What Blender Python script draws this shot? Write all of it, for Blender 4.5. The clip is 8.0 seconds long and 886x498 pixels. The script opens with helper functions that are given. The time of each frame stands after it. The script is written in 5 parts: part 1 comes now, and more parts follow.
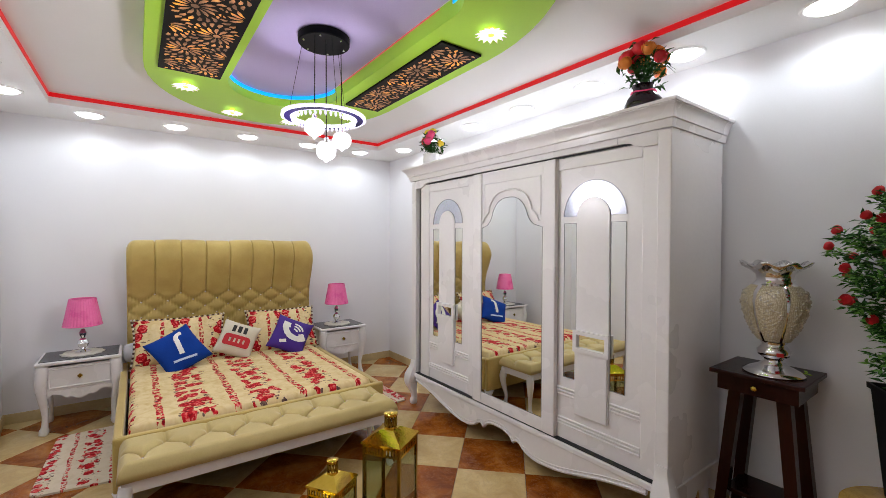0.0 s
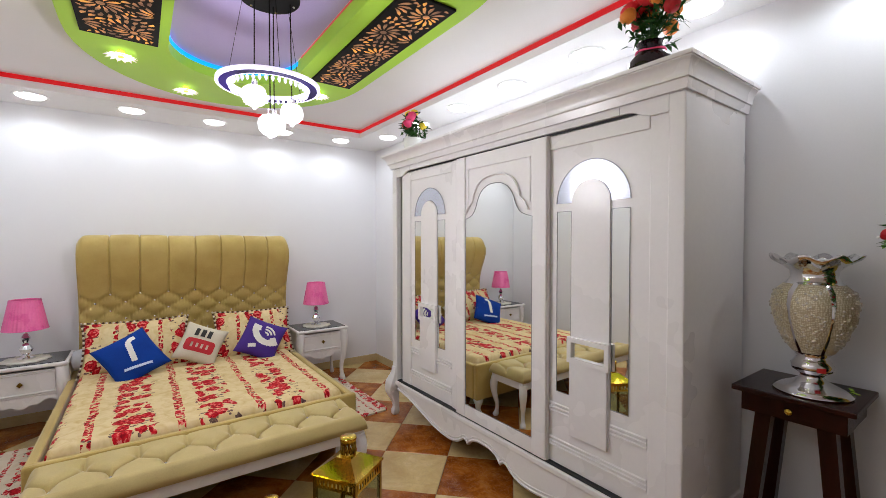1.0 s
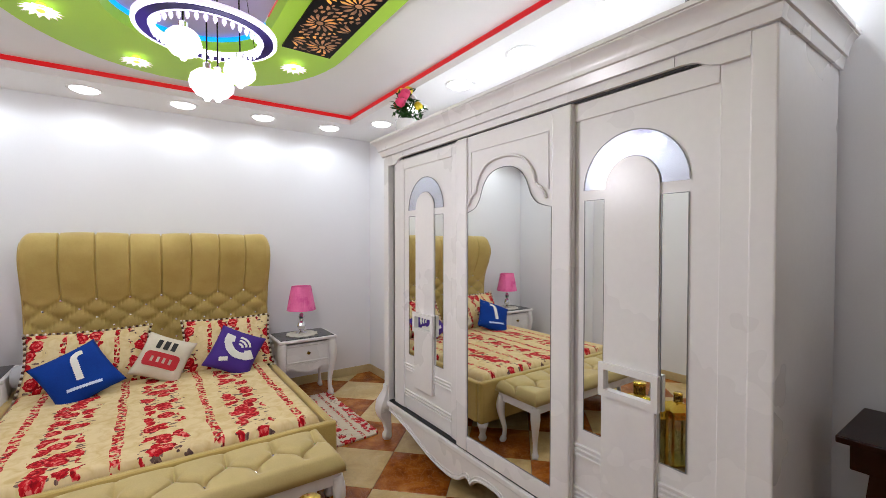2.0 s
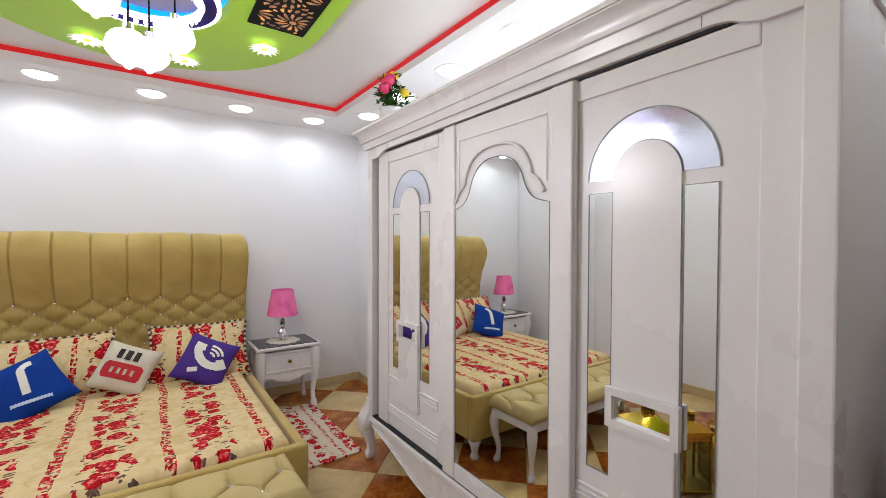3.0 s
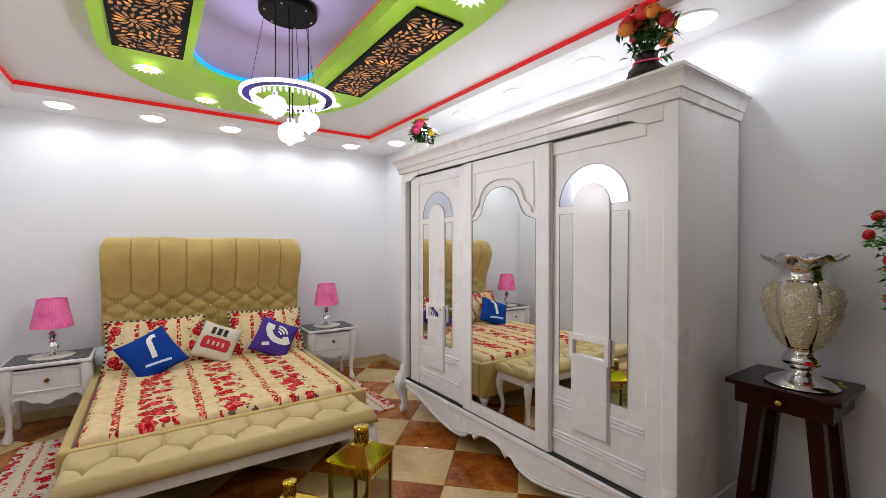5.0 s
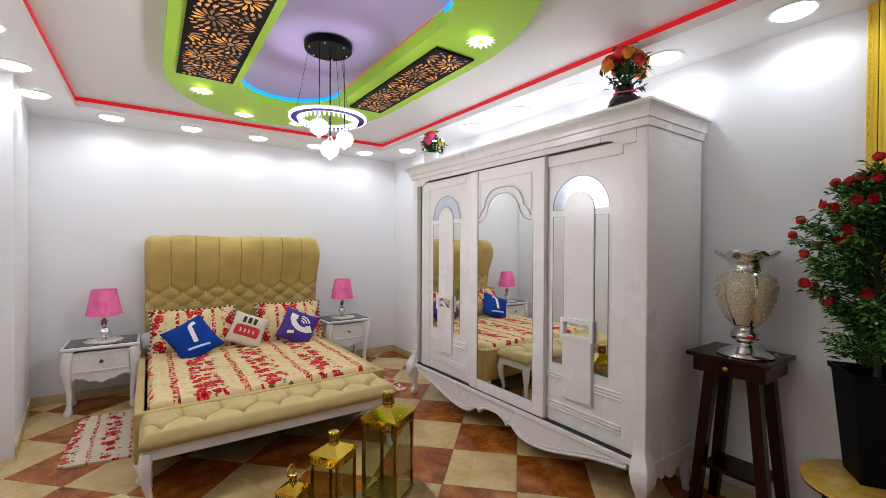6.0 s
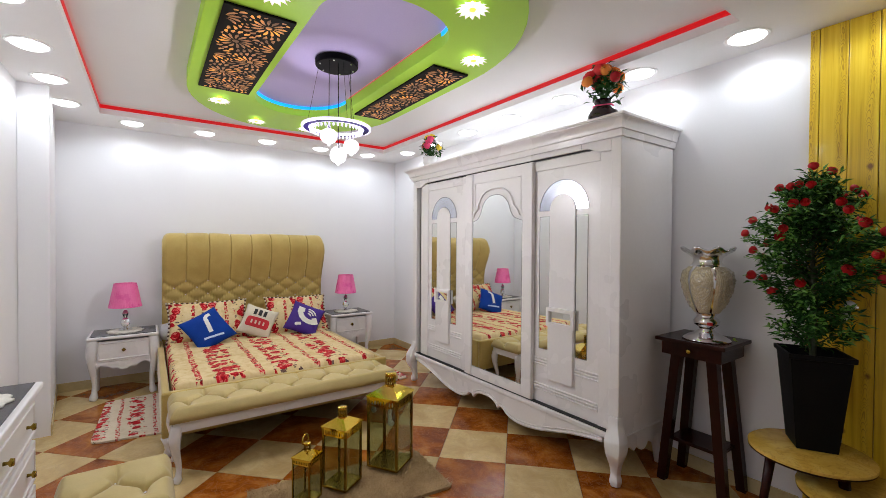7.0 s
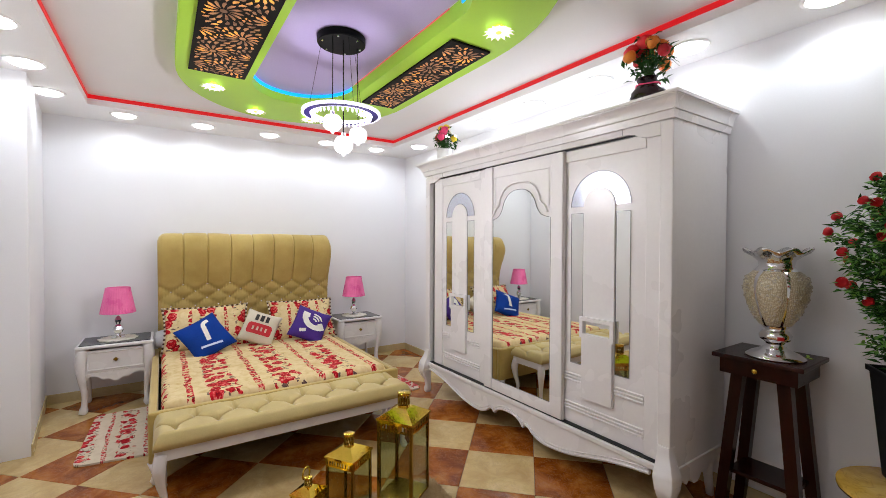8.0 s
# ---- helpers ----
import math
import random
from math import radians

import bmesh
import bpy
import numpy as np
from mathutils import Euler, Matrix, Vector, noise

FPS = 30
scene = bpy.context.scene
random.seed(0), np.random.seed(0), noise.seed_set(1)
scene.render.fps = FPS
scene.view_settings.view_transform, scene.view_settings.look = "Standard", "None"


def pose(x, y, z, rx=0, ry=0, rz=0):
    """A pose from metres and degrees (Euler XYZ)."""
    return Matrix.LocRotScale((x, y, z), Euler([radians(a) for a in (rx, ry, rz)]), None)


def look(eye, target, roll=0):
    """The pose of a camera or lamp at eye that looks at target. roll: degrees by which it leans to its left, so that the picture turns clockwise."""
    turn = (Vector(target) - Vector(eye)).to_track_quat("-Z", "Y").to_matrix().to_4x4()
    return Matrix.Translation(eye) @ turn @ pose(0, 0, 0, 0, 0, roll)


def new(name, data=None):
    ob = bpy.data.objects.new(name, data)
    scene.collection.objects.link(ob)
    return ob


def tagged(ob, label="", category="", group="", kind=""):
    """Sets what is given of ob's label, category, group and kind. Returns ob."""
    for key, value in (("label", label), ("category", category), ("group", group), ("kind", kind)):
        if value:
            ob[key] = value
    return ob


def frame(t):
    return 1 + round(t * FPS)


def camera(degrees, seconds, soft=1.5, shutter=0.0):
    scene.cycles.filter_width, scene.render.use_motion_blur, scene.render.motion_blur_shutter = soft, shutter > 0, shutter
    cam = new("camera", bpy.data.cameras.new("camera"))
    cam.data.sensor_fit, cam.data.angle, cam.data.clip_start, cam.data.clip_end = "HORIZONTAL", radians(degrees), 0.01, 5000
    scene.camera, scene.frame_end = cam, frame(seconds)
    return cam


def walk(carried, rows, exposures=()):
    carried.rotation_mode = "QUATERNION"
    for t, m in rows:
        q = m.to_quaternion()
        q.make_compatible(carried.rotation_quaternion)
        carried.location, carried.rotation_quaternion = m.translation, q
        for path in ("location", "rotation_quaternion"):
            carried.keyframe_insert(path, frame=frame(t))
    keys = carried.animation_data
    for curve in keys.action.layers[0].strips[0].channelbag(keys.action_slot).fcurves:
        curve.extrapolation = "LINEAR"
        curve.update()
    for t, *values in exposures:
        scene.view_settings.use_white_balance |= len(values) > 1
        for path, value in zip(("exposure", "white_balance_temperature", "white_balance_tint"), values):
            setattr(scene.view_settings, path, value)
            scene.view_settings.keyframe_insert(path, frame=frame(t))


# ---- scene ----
cam = camera(93.0, 8.0, 0.8)
PATH = [
    (0, (0.041, 0.055, 1.537), (1.22, 1.671, 1.505), 0.2),
    (0.5, (0.218, 0.149, 1.512), (1.392, 1.767, 1.466), -0.0),
    (1, (0.397, 0.263, 1.507), (1.563, 1.887, 1.464), 0.0),
    (1.5, (0.543, 0.454, 1.496), (1.694, 2.089, 1.46), 0.1),
    (2, (0.709, 0.635, 1.492), (1.86, 2.27, 1.451), 0.0),
    (2.2, (0.792, 0.702, 1.509), (1.937, 2.34, 1.453), -0.2),
    (2.75, (0.955, 0.850, 1.493), (2.106, 2.483, 1.453), 0.1),
    (3.3, (0.808, 0.724, 1.489), (1.963, 2.356, 1.454), 0.3),
    (3.5, (0.699, 0.675, 1.483), (1.862, 2.303, 1.459), 0.3),
    (4, (0.557, 0.522, 1.502), (1.703, 2.161, 1.483), 0.1),
    (4.5, (0.467, 0.327, 1.503), (1.61, 1.968, 1.48), -0.0),
    (5.8, (0.06, -0.058, 1.461), (1.202, 1.584, 1.44), 0.2),
    (6, (0.006, -0.136, 1.47), (1.151, 1.503, 1.45), 0.3),
    (6.5, (-0.123, -0.351, 1.475), (1.009, 1.298, 1.456), 0.2),
    (7, (-0.14, -0.381, 1.46), (1.006, 1.258, 1.433), 0.4),
    (7.5, (-0.089, -0.246, 1.471), (1.027, 1.414, 1.445), 0.3),
    (8, (0.003, -0.063, 1.475), (1.115, 1.599, 1.44), 0.2),
]
walk(cam, [(t, look(eye, target, roll)) for t, eye, target, roll in PATH], [(0, 0.0), (7.0, 0.0), (7.5, 0.07), (8.0, 0.18)])

# ---- light ----
world = bpy.data.worlds.new("world")
scene.world = world
world.use_nodes = True
world.node_tree.nodes["Background"].inputs[0].default_value = (0.75, 0.8, 1.0, 1)
world.node_tree.nodes["Background"].inputs[1].default_value = 0.15
SPOT_W, SPOT_COL = 5.9, (0.83, 0.915, 1.0)
CRYSTAL_W, CRYSTAL_COL = 2.0, (1.0, 0.93, 0.8)
CHANDELIER_W, CHANDELIER_COL = 11.5, (0.94, 0.92, 1.0)
BACK_SPOTS = [(-0.27 + 0.617 * i, 4.70) for i in range(5)]
RIGHT_SPOTS = [(2.55, 0.57 + 0.617 * i) for i in range(-1, 7)]
LEFT_SPOTS = [(-0.71, 4.28 - 0.63 * i) for i in range(8)]
GREEN_SPOTS = [(0.895 + sx * dx, y) for sx in (-1, 1) for dx, y in ((0.58, 3.35), (0.225, 3.79), (0.58, 1.62), (0.225, 1.19))]


def lamp(name, kind, at, watts, colour, size=0.05, angle=150):
    data = bpy.data.lights.new(name, kind)
    data.energy, data.color = watts, colour
    data.shadow_soft_size = size
    if kind == "SPOT":
        data.spot_size, data.spot_blend = radians(angle), 0.42
    ob = new(name, data)
    ob.location = at
    return ob


BORDER, TRAY, PANEL = 2.605, 2.69, 2.60
for x, y in BACK_SPOTS + RIGHT_SPOTS + LEFT_SPOTS:
    lamp("downlight_lamp", "SPOT", (x, y, BORDER - 0.04), SPOT_W * (1.0 if x < 2.5 or y < 0.8 else 0.9), SPOT_COL, 0.04, 173)
for x, y in GREEN_SPOTS:
    lamp("crystal_lamp", "SPOT", (x, y, PANEL - 0.05), CRYSTAL_W, CRYSTAL_COL, 0.03, 160)
lamp("chandelier_lamp", "POINT", (0.90, 2.37, 2.30), CHANDELIER_W * 0.08, CHANDELIER_COL, 0.12)
# bare lamp added in the air below the globes, for the room's general light
lamp("chandelier_lamp", "POINT", (0.90, 2.36, 1.93), CHANDELIER_W * 2.5, CHANDELIER_COL, 0.11)

# ---- tools ----
ORIGIN = {}


def thing(name, at, label, category, group="", kind="", rz=0.0, local=False):
    """An empty at the thing's base; parts are given in world metres unless local."""
    ob = new(name)
    ob.empty_display_size = 0.1
    ob.matrix_basis = pose(*at, 0, 0, rz)
    ORIGIN[ob] = Vector((0, 0, 0)) if local else Vector(at)
    return tagged(ob, label, category, group, kind)


def part(name, bm, material, parent=None, label="", smooth=False, angle=None):
    bmesh.ops.recalc_face_normals(bm, faces=bm.faces)
    if parent is not None:
        o = ORIGIN.get(parent, Vector((0, 0, 0)))
        bmesh.ops.translate(bm, verts=bm.verts, vec=-o)
    me = bpy.data.meshes.new(name)
    bm.to_mesh(me)
    bm.free()
    me.materials.append(material)
    if smooth or angle:
        for p in me.polygons:
            p.use_smooth = True
        if angle:
            me.set_sharp_from_angle(angle=radians(angle))
    ob = new(name, me)
    if parent is not None:
        ob.parent = parent
        ORIGIN[ob] = ORIGIN.get(parent, Vector((0, 0, 0)))
    if label:
        ob["label"] = label
    return ob


def setting(name, bm, material, label, category, angle=None):
    return tagged(part(name, bm, material, None, "", False, angle), label, category, "", "structure")


def box(x0, x1, y0, y1, z0, z1, bevel=0.0, bm=None, seg=2):
    b = bmesh.new()
    m = Matrix.LocRotScale(((x0 + x1) / 2, (y0 + y1) / 2, (z0 + z1) / 2), None, (x1 - x0, y1 - y0, z1 - z0))
    bmesh.ops.create_cube(b, size=1.0, matrix=m)
    if bevel:
        bmesh.ops.bevel(b, geom=list(b.edges), offset=bevel, segments=seg, profile=0.5, affect="EDGES")
    return join(bm, b)


def join(bm, b):
    if bm is None:
        return b
    me = bpy.data.meshes.new("tmp")
    b.to_mesh(me)
    b.free()
    bm.from_mesh(me)
    bpy.data.meshes.remove(me)
    return bm


def moved(bm, m):
    bmesh.ops.transform(bm, matrix=m, verts=bm.verts)
    return bm


def lathe(profile, n=32, at=(0, 0, 0), bm=None, wave=None):
    """profile: (radius, z) from bottom to top."""
    b = bmesh.new()
    rings = []
    for k, (r, z) in enumerate(profile):
        ring = []
        for i in range(n):
            a = 2 * math.pi * i / n
            rr, zz = (r, z) if wave is None else wave(r, z, a, k)
            ring.append(b.verts.new((at[0] + rr * math.cos(a), at[1] + rr * math.sin(a), at[2] + zz)))
        rings.append(ring)
    for lo, hi in zip(rings, rings[1:]):
        for i in range(n):
            b.faces.new((lo[i], lo[(i + 1) % n], hi[(i + 1) % n], hi[i]))
    b.faces.new(rings[0][::-1])
    b.faces.new(rings[-1])
    return join(bm, b)


def sweep(points, radii, n=8, bm=None, square=False, up=(0, 0, 1)):
    """A tube through points; a radius, or a pair of half sizes, for each."""
    b = bmesh.new()
    pts = [Vector(p) for p in points]
    if not isinstance(radii, (list, tuple)):
        radii = [radii] * len(pts)
    rings = []
    for i, p in enumerate(pts):
        d = (pts[min(i + 1, len(pts) - 1)] - pts[max(i - 1, 0)]).normalized()
        side = d.cross(Vector((0, 1, 0)) if abs(d.y) < 0.9 else Vector((1, 0, 0))).normalized()
        other = d.cross(side).normalized()
        r = radii[i]
        ring = []
        for k in range(4 if square else n):
            if square:
                cx, cy = ((1, 1), (-1, 1), (-1, -1), (1, -1))[k]
                ring.append(b.verts.new(p + side * r * cx + other * r * cy))
            else:
                a = 2 * math.pi * k / n
                ring.append(b.verts.new(p + side * r * math.cos(a) + other * r * math.sin(a)))
        rings.append(ring)
    m = len(rings[0])
    for lo, hi in zip(rings, rings[1:]):
        for k in range(m):
            b.faces.new((lo[k], lo[(k + 1) % m], hi[(k + 1) % m], hi[k]))
    b.faces.new(rings[0][::-1])
    b.faces.new(rings[-1])
    return join(bm, b)


def slab(outline, d0, d1, axis="z", bm=None, bevel=0.0):
    """A flat shape of any outline, thick from d0 to d1 along an axis. Outline in the other two axes (x: y, z; y: x, z; z: x, y)."""
    def put(p, d):
        return {"x": (d, p[0], p[1]), "y": (p[0], d, p[1]), "z": (p[0], p[1], d)}[axis]
    b = bmesh.new()
    lo = [b.verts.new(put(p, d0)) for p in outline]
    hi = [b.verts.new(put(p, d1)) for p in outline]
    b.faces.new(lo)
    b.faces.new(hi[::-1])
    n = len(outline)
    for i in range(n):
        b.faces.new((lo[i], lo[(i + 1) % n], hi[(i + 1) % n], hi[i]))
    if bevel:
        edges = [e for e in b.edges if (e.verts[0] in set(hi)) == (e.verts[1] in set(hi))]
        bmesh.ops.bevel(b, geom=edges, offset=bevel, segments=2, profile=0.5, affect="EDGES")
    return join(bm, b)


def ring_slab(outer, inner, d0, d1, axis="z", bm=None):
    def put(p, d):
        return {"x": (d, p[0], p[1]), "y": (p[0], d, p[1]), "z": (p[0], p[1], d)}[axis]
    b = bmesh.new()
    loops = [[b.verts.new(put(p, d)) for p in line] for line, d in ((outer, d0), (inner, d0), (inner, d1), (outer, d1))]
    n = len(outer)
    for q in range(4):
        a, c = loops[q], loops[(q + 1) % 4]
        for i in range(n):
            b.faces.new((a[i], a[(i + 1) % n], c[(i + 1) % n], c[i]))
    return join(bm, b)


def sheet(nu, nv, fn, bm=None, close=False):
    """A grid of points fn(u, v), u and v from 0 to 1."""
    b = bmesh.new()
    g = [[b.verts.new(fn(i / nu, j / nv)) for j in range(nv + 1)] for i in range(nu + 1)]
    for i in range(nu):
        for j in range(nv):
            b.faces.new((g[i][j], g[i + 1][j], g[i + 1][j + 1], g[i][j + 1]))
    return join(bm, b)


def smooth_line(points, steps=6, closed=False):
    """Points on a smooth line through those given."""
    pts = [np.array(p, float) for p in points]
    out = []
    n = len(pts)
    for i in range(n if closed else n - 1):
        p1, p2 = pts[i], pts[(i + 1) % n]
        p0 = pts[i - 1] if (i or closed) else p1
        p3 = pts[(i + 2) % n] if (closed or i + 2 < n) else p2
        for k in range(steps):
            t = k / steps
            out.append(tuple(0.5 * (2 * p1 + (p2 - p0) * t + (2 * p0 - 5 * p1 + 4 * p2 - p3) * t * t + (3 * p1 - p0 - 3 * p2 + p3) * t ** 3)))
    if not closed:
        out.append(tuple(pts[-1]))
    return out


# ---- materials ----
def node(nt, kind, **inputs):
    n = nt.nodes.new(kind)
    for k, v in inputs.items():
        n.inputs[k.replace("_", " ")].default_value = v
    return n


def blank(name):
    m = bpy.data.materials.new(name)
    m.use_nodes = True
    return m, m.node_tree, m.node_tree.nodes["Principled BSDF"]


def ramp(nt, source, stops):
    r = nt.nodes.new("ShaderNodeValToRGB")
    e = r.color_ramp.elements
    while len(e) < len(stops):
        e.new(0.5)
    for el, (p, c) in zip(e, stops):
        el.position, el.color = p, (*c, 1) if len(c) == 3 else c
    nt.links.new(source, r.inputs[0])
    return r.outputs[0]


def mix(nt, fac, a, b):
    n = nt.nodes.new("ShaderNodeMix")
    n.data_type = "RGBA"
    for v, i in ((fac, 0), (a, 6), (b, 7)):
        if isinstance(v, (int, float)):
            n.inputs[i].default_value = v
        elif isinstance(v, tuple):
            n.inputs[i].default_value = (*v, 1)
        else:
            nt.links.new(v, n.inputs[i])
    return n.outputs[2]


def calc(nt, op, a, b=0.0, c=0.0):
    n = nt.nodes.new("ShaderNodeMath")
    n.operation = op
    for i, v in enumerate((a, b, c)):
        if isinstance(v, (int, float)):
            n.inputs[i].default_value = v
        else:
            nt.links.new(v, n.inputs[i])
    return n.outputs[0]


def coords(nt, scale=(1, 1, 1)):
    c = nt.nodes.new("ShaderNodeTexCoord")
    m = nt.nodes.new("ShaderNodeMapping")
    m.inputs["Scale"].default_value = scale
    nt.links.new(c.outputs["Object"], m.inputs[0])
    return m.outputs[0]


def noise_at(nt, vec, scale, detail=4.0, rough=0.55, distort=0.0):
    n = node(nt, "ShaderNodeTexNoise", Scale=scale, Detail=detail, Roughness=rough, Distortion=distort)
    nt.links.new(vec, n.inputs["Vector"])
    return n.outputs[0]


def bump(nt, p, height, strength, distance=0.002):
    b = node(nt, "ShaderNodeBump", Strength=strength, Distance=distance)
    nt.links.new(height, b.inputs["Height"])
    nt.links.new(b.outputs[0], p.inputs["Normal"])


def surf(name, c1, c2, rough=0.5, metal=0.0, big=3.0, fine=60.0, relief=0.15, dist=0.002, coat=0.0, stretch=(1, 1, 1), sheen=0.0, spec=0.5):
    """A surface that wanders between two colours at two scales, with a fine relief."""
    m, nt, p = blank(name)
    v = coords(nt, stretch)
    a, b = noise_at(nt, v, big), noise_at(nt, v, fine, 3.0)
    f = calc(nt, "ADD", calc(nt, "MULTIPLY", a, 0.7), calc(nt, "MULTIPLY", b, 0.3))
    nt.links.new(ramp(nt, f, [(0.32, c1), (0.68, c2)]), p.inputs["Base Color"])
    r = calc(nt, "ADD", rough - 0.06, calc(nt, "MULTIPLY", a, 0.12))
    nt.links.new(r, p.inputs["Roughness"])
    p.inputs["Metallic"].default_value = metal
    p.inputs["Coat Weight"].default_value = coat
    p.inputs["Coat Roughness"].default_value = 0.12
    p.inputs["Sheen Weight"].default_value = sheen
    p.inputs["Specular IOR Level"].default_value = spec
    p.inputs["Sheen Roughness"].default_value = 0.35
    if relief:
        bump(nt, p, b, relief, dist)
    return m


def glow(name, colour, strength):
    m, nt, p = blank(name)
    p.inputs["Base Color"].default_value = (*[min(1, c) for c in colour], 1)
    p.inputs["Emission Color"].default_value = (*colour, 1)
    p.inputs["Emission Strength"].default_value = strength
    return m


def glass(name, tint=(0.66, 0.72, 0.60)):
    m, nt, p = blank(name)
    p.inputs["Base Color"].default_value = (*tint, 1)
    p.inputs["Transmission Weight"].default_value = 1.0
    p.inputs["Roughness"].default_value = 0.03
    p.inputs["IOR"].default_value = 1.3
    return m


WALL = surf("wall_paint", (0.775, 0.765, 0.785), (0.815, 0.805, 0.825), 0.55, 0, 0.8, 140, 0.12, 0.001)
CEIL = surf("ceiling_paint", (0.82, 0.81, 0.80), (0.87, 0.86, 0.85), 0.7, 0, 0.9, 120, 0.08, 0.001)
LACQUER = surf("white_lacquer", (0.745, 0.72, 0.72), (0.80, 0.775, 0.775), 0.28, 0, 1.2, 40, 0.0)
BLACK_LINE = surf("black_gap", (0.01, 0.01, 0.012), (0.02, 0.02, 0.022), 0.6)
GREEN = surf("green_paint", (0.42, 0.76, 0.05), (0.48, 0.82, 0.065), 0.5, 0, 1.2, 120, 0.08, 0.001)
# the chandelier's purple light on the ceiling, put into the base colour
LILAC_LIGHT = surf("lilac_light_tint", (0.46, 0.38, 0.66), (0.53, 0.45, 0.72), 0.6, 0, 0.9, 120, 0.08, 0.001)
RED_TRIM = glow("red_light_trim", (0.9, 0.003, 0.008), 0.55)
RED_TRIM.node_tree.nodes["Principled BSDF"].inputs["Base Color"].default_value = (0.10, 0.001, 0.002, 1)
BLUE_LED = glow("blue_led", (0.0, 0.28, 1.0), 1.4)
RED_LED = glow("red_led", (0.85, 0.16, 0.16), 0.2)
LAMP_WHITE = glow("lamp_white", (0.96, 0.98, 1.0), 9.0)
MIRROR, _nt, _p = blank("mirror_glass")
_p.inputs["Base Color"].default_value = (0.86, 0.88, 0.86, 1)
_p.inputs["Metallic"].default_value, _p.inputs["Roughness"].default_value = 1.0, 0.015
FROST = surf("frosted_mirror", (0.54, 0.57, 0.66), (0.64, 0.66, 0.74), 0.12, 0.9, 3, 80, 0.05)
VELVET = surf("beige_velvet", (0.40, 0.275, 0.065), (0.54, 0.395, 0.125), 0.62, 0, 4, 160, 0.15, 0.001, 0, (1, 1, 1), 0.55)
CREAM_VELVET = surf("cream_velvet", (0.44, 0.335, 0.125), (0.55, 0.43, 0.18), 0.62, 0, 5, 160, 0.15, 0.001, 0, (1, 1, 1), 0.3)
CRYSTAL = surf("crystal_button", (0.85, 0.86, 0.9), (0.95, 0.95, 1.0), 0.08, 0.9, 20, 90, 0)
CHROME = surf("chrome", (0.72, 0.72, 0.74), (0.85, 0.85, 0.86), 0.10, 1.0, 8, 60, 0.1, 0.002)
BRASS = surf("polished_brass", (0.60, 0.42, 0.05), (0.80, 0.58, 0.10), 0.09, 1.0, 6, 50, 0.12, 0.002)
DARK_BRASS = surf("old_brass", (0.24, 0.15, 0.02), (0.40, 0.27, 0.04), 0.2, 1.0, 6, 50, 0.15, 0.002)
GLASS = glass("clear_glass")
SMOKE = surf("dark_glass_top", (0.018, 0.02, 0.026), (0.03, 0.032, 0.04), 0.12, 0, 3, 60, 0.0)
MAHOGANY = surf("mahogany", (0.014, 0.0022, 0.0015), (0.034, 0.006, 0.004), 0.24, 0, 3, 40, 0.2, 0.001, 0.0, (1, 1, 0.15), 0.0, 0.2)
BLACK_POT = surf("black_plastic_pot", (0.003, 0.003, 0.0035), (0.006, 0.006, 0.0065), 0.5, 0, 6, 90, 0.2, 0.002, 0.0, (1, 1, 1), 0.0, 0.12)
BLACK_METAL = surf("black_metal", (0.003, 0.003, 0.0035), (0.006, 0.006, 0.006), 0.55, 0.0, 6, 60, 0.1, 0.002, 0.0, (1, 1, 1), 0.0, 0.1)
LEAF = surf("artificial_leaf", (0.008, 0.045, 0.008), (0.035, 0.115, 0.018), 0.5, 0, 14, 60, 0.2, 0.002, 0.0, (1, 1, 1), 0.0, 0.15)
# pale spray green, with the light on the branch tips in the colour too
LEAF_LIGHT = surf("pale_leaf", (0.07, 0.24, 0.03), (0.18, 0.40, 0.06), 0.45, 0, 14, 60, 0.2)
STEM = surf("dark_stem", (0.03, 0.04, 0.015), (0.06, 0.07, 0.03), 0.6)
ROSE_RED = surf("red_petal", (0.45, 0.004, 0.010), (0.65, 0.012, 0.02), 0.55, 0, 30, 120, 0.2)
ROSE_ORANGE = surf("orange_petal", (0.85, 0.22, 0.02), (0.95, 0.35, 0.05), 0.55, 0, 30, 120, 0.2)
ROSE_SCARLET = surf("scarlet_petal", (0.72, 0.012, 0.02), (0.86, 0.03, 0.04), 0.5, 0, 30, 120, 0.2)
ROSE_PINK = surf("pink_petal", (0.82, 0.03, 0.13), (0.92, 0.08, 0.24), 0.55, 0, 30, 120, 0.2)
ROSE_YELLOW = surf("yellow_petal", (0.85, 0.60, 0.02), (0.95, 0.75, 0.05), 0.55, 0, 30, 120, 0.2)
ROSE_WHITE = surf("white_petal", (0.8, 0.8, 0.76), (0.9, 0.9, 0.86), 0.55, 0, 30, 120, 0.2)
PINK_SHADE = surf("pink_satin_shade", (0.80, 0.09, 0.32), (0.94, 0.19, 0.46), 0.28, 0, 8, 60, 0.2, 0.002, 0.35)
LACE = surf("cream_lace", (0.62, 0.58, 0.50), (0.78, 0.75, 0.66), 0.85, 0, 30, 160, 0.6, 0.004)
BASEBOARD = surf("tan_skirting_tile", (0.50, 0.38, 0.19), (0.62, 0.50, 0.28), 0.25, 0, 5, 50, 0.1)
SHAG = surf("taupe_shag", (0.24, 0.145, 0.06), (0.48, 0.32, 0.16), 0.95, 0, 7, 90, 0.6, 0.006)
GREY_CLOTH = surf("grey_cloth", (0.42, 0.42, 0.45), (0.52, 0.52, 0.55), 0.85, 0, 8, 160, 0.3)


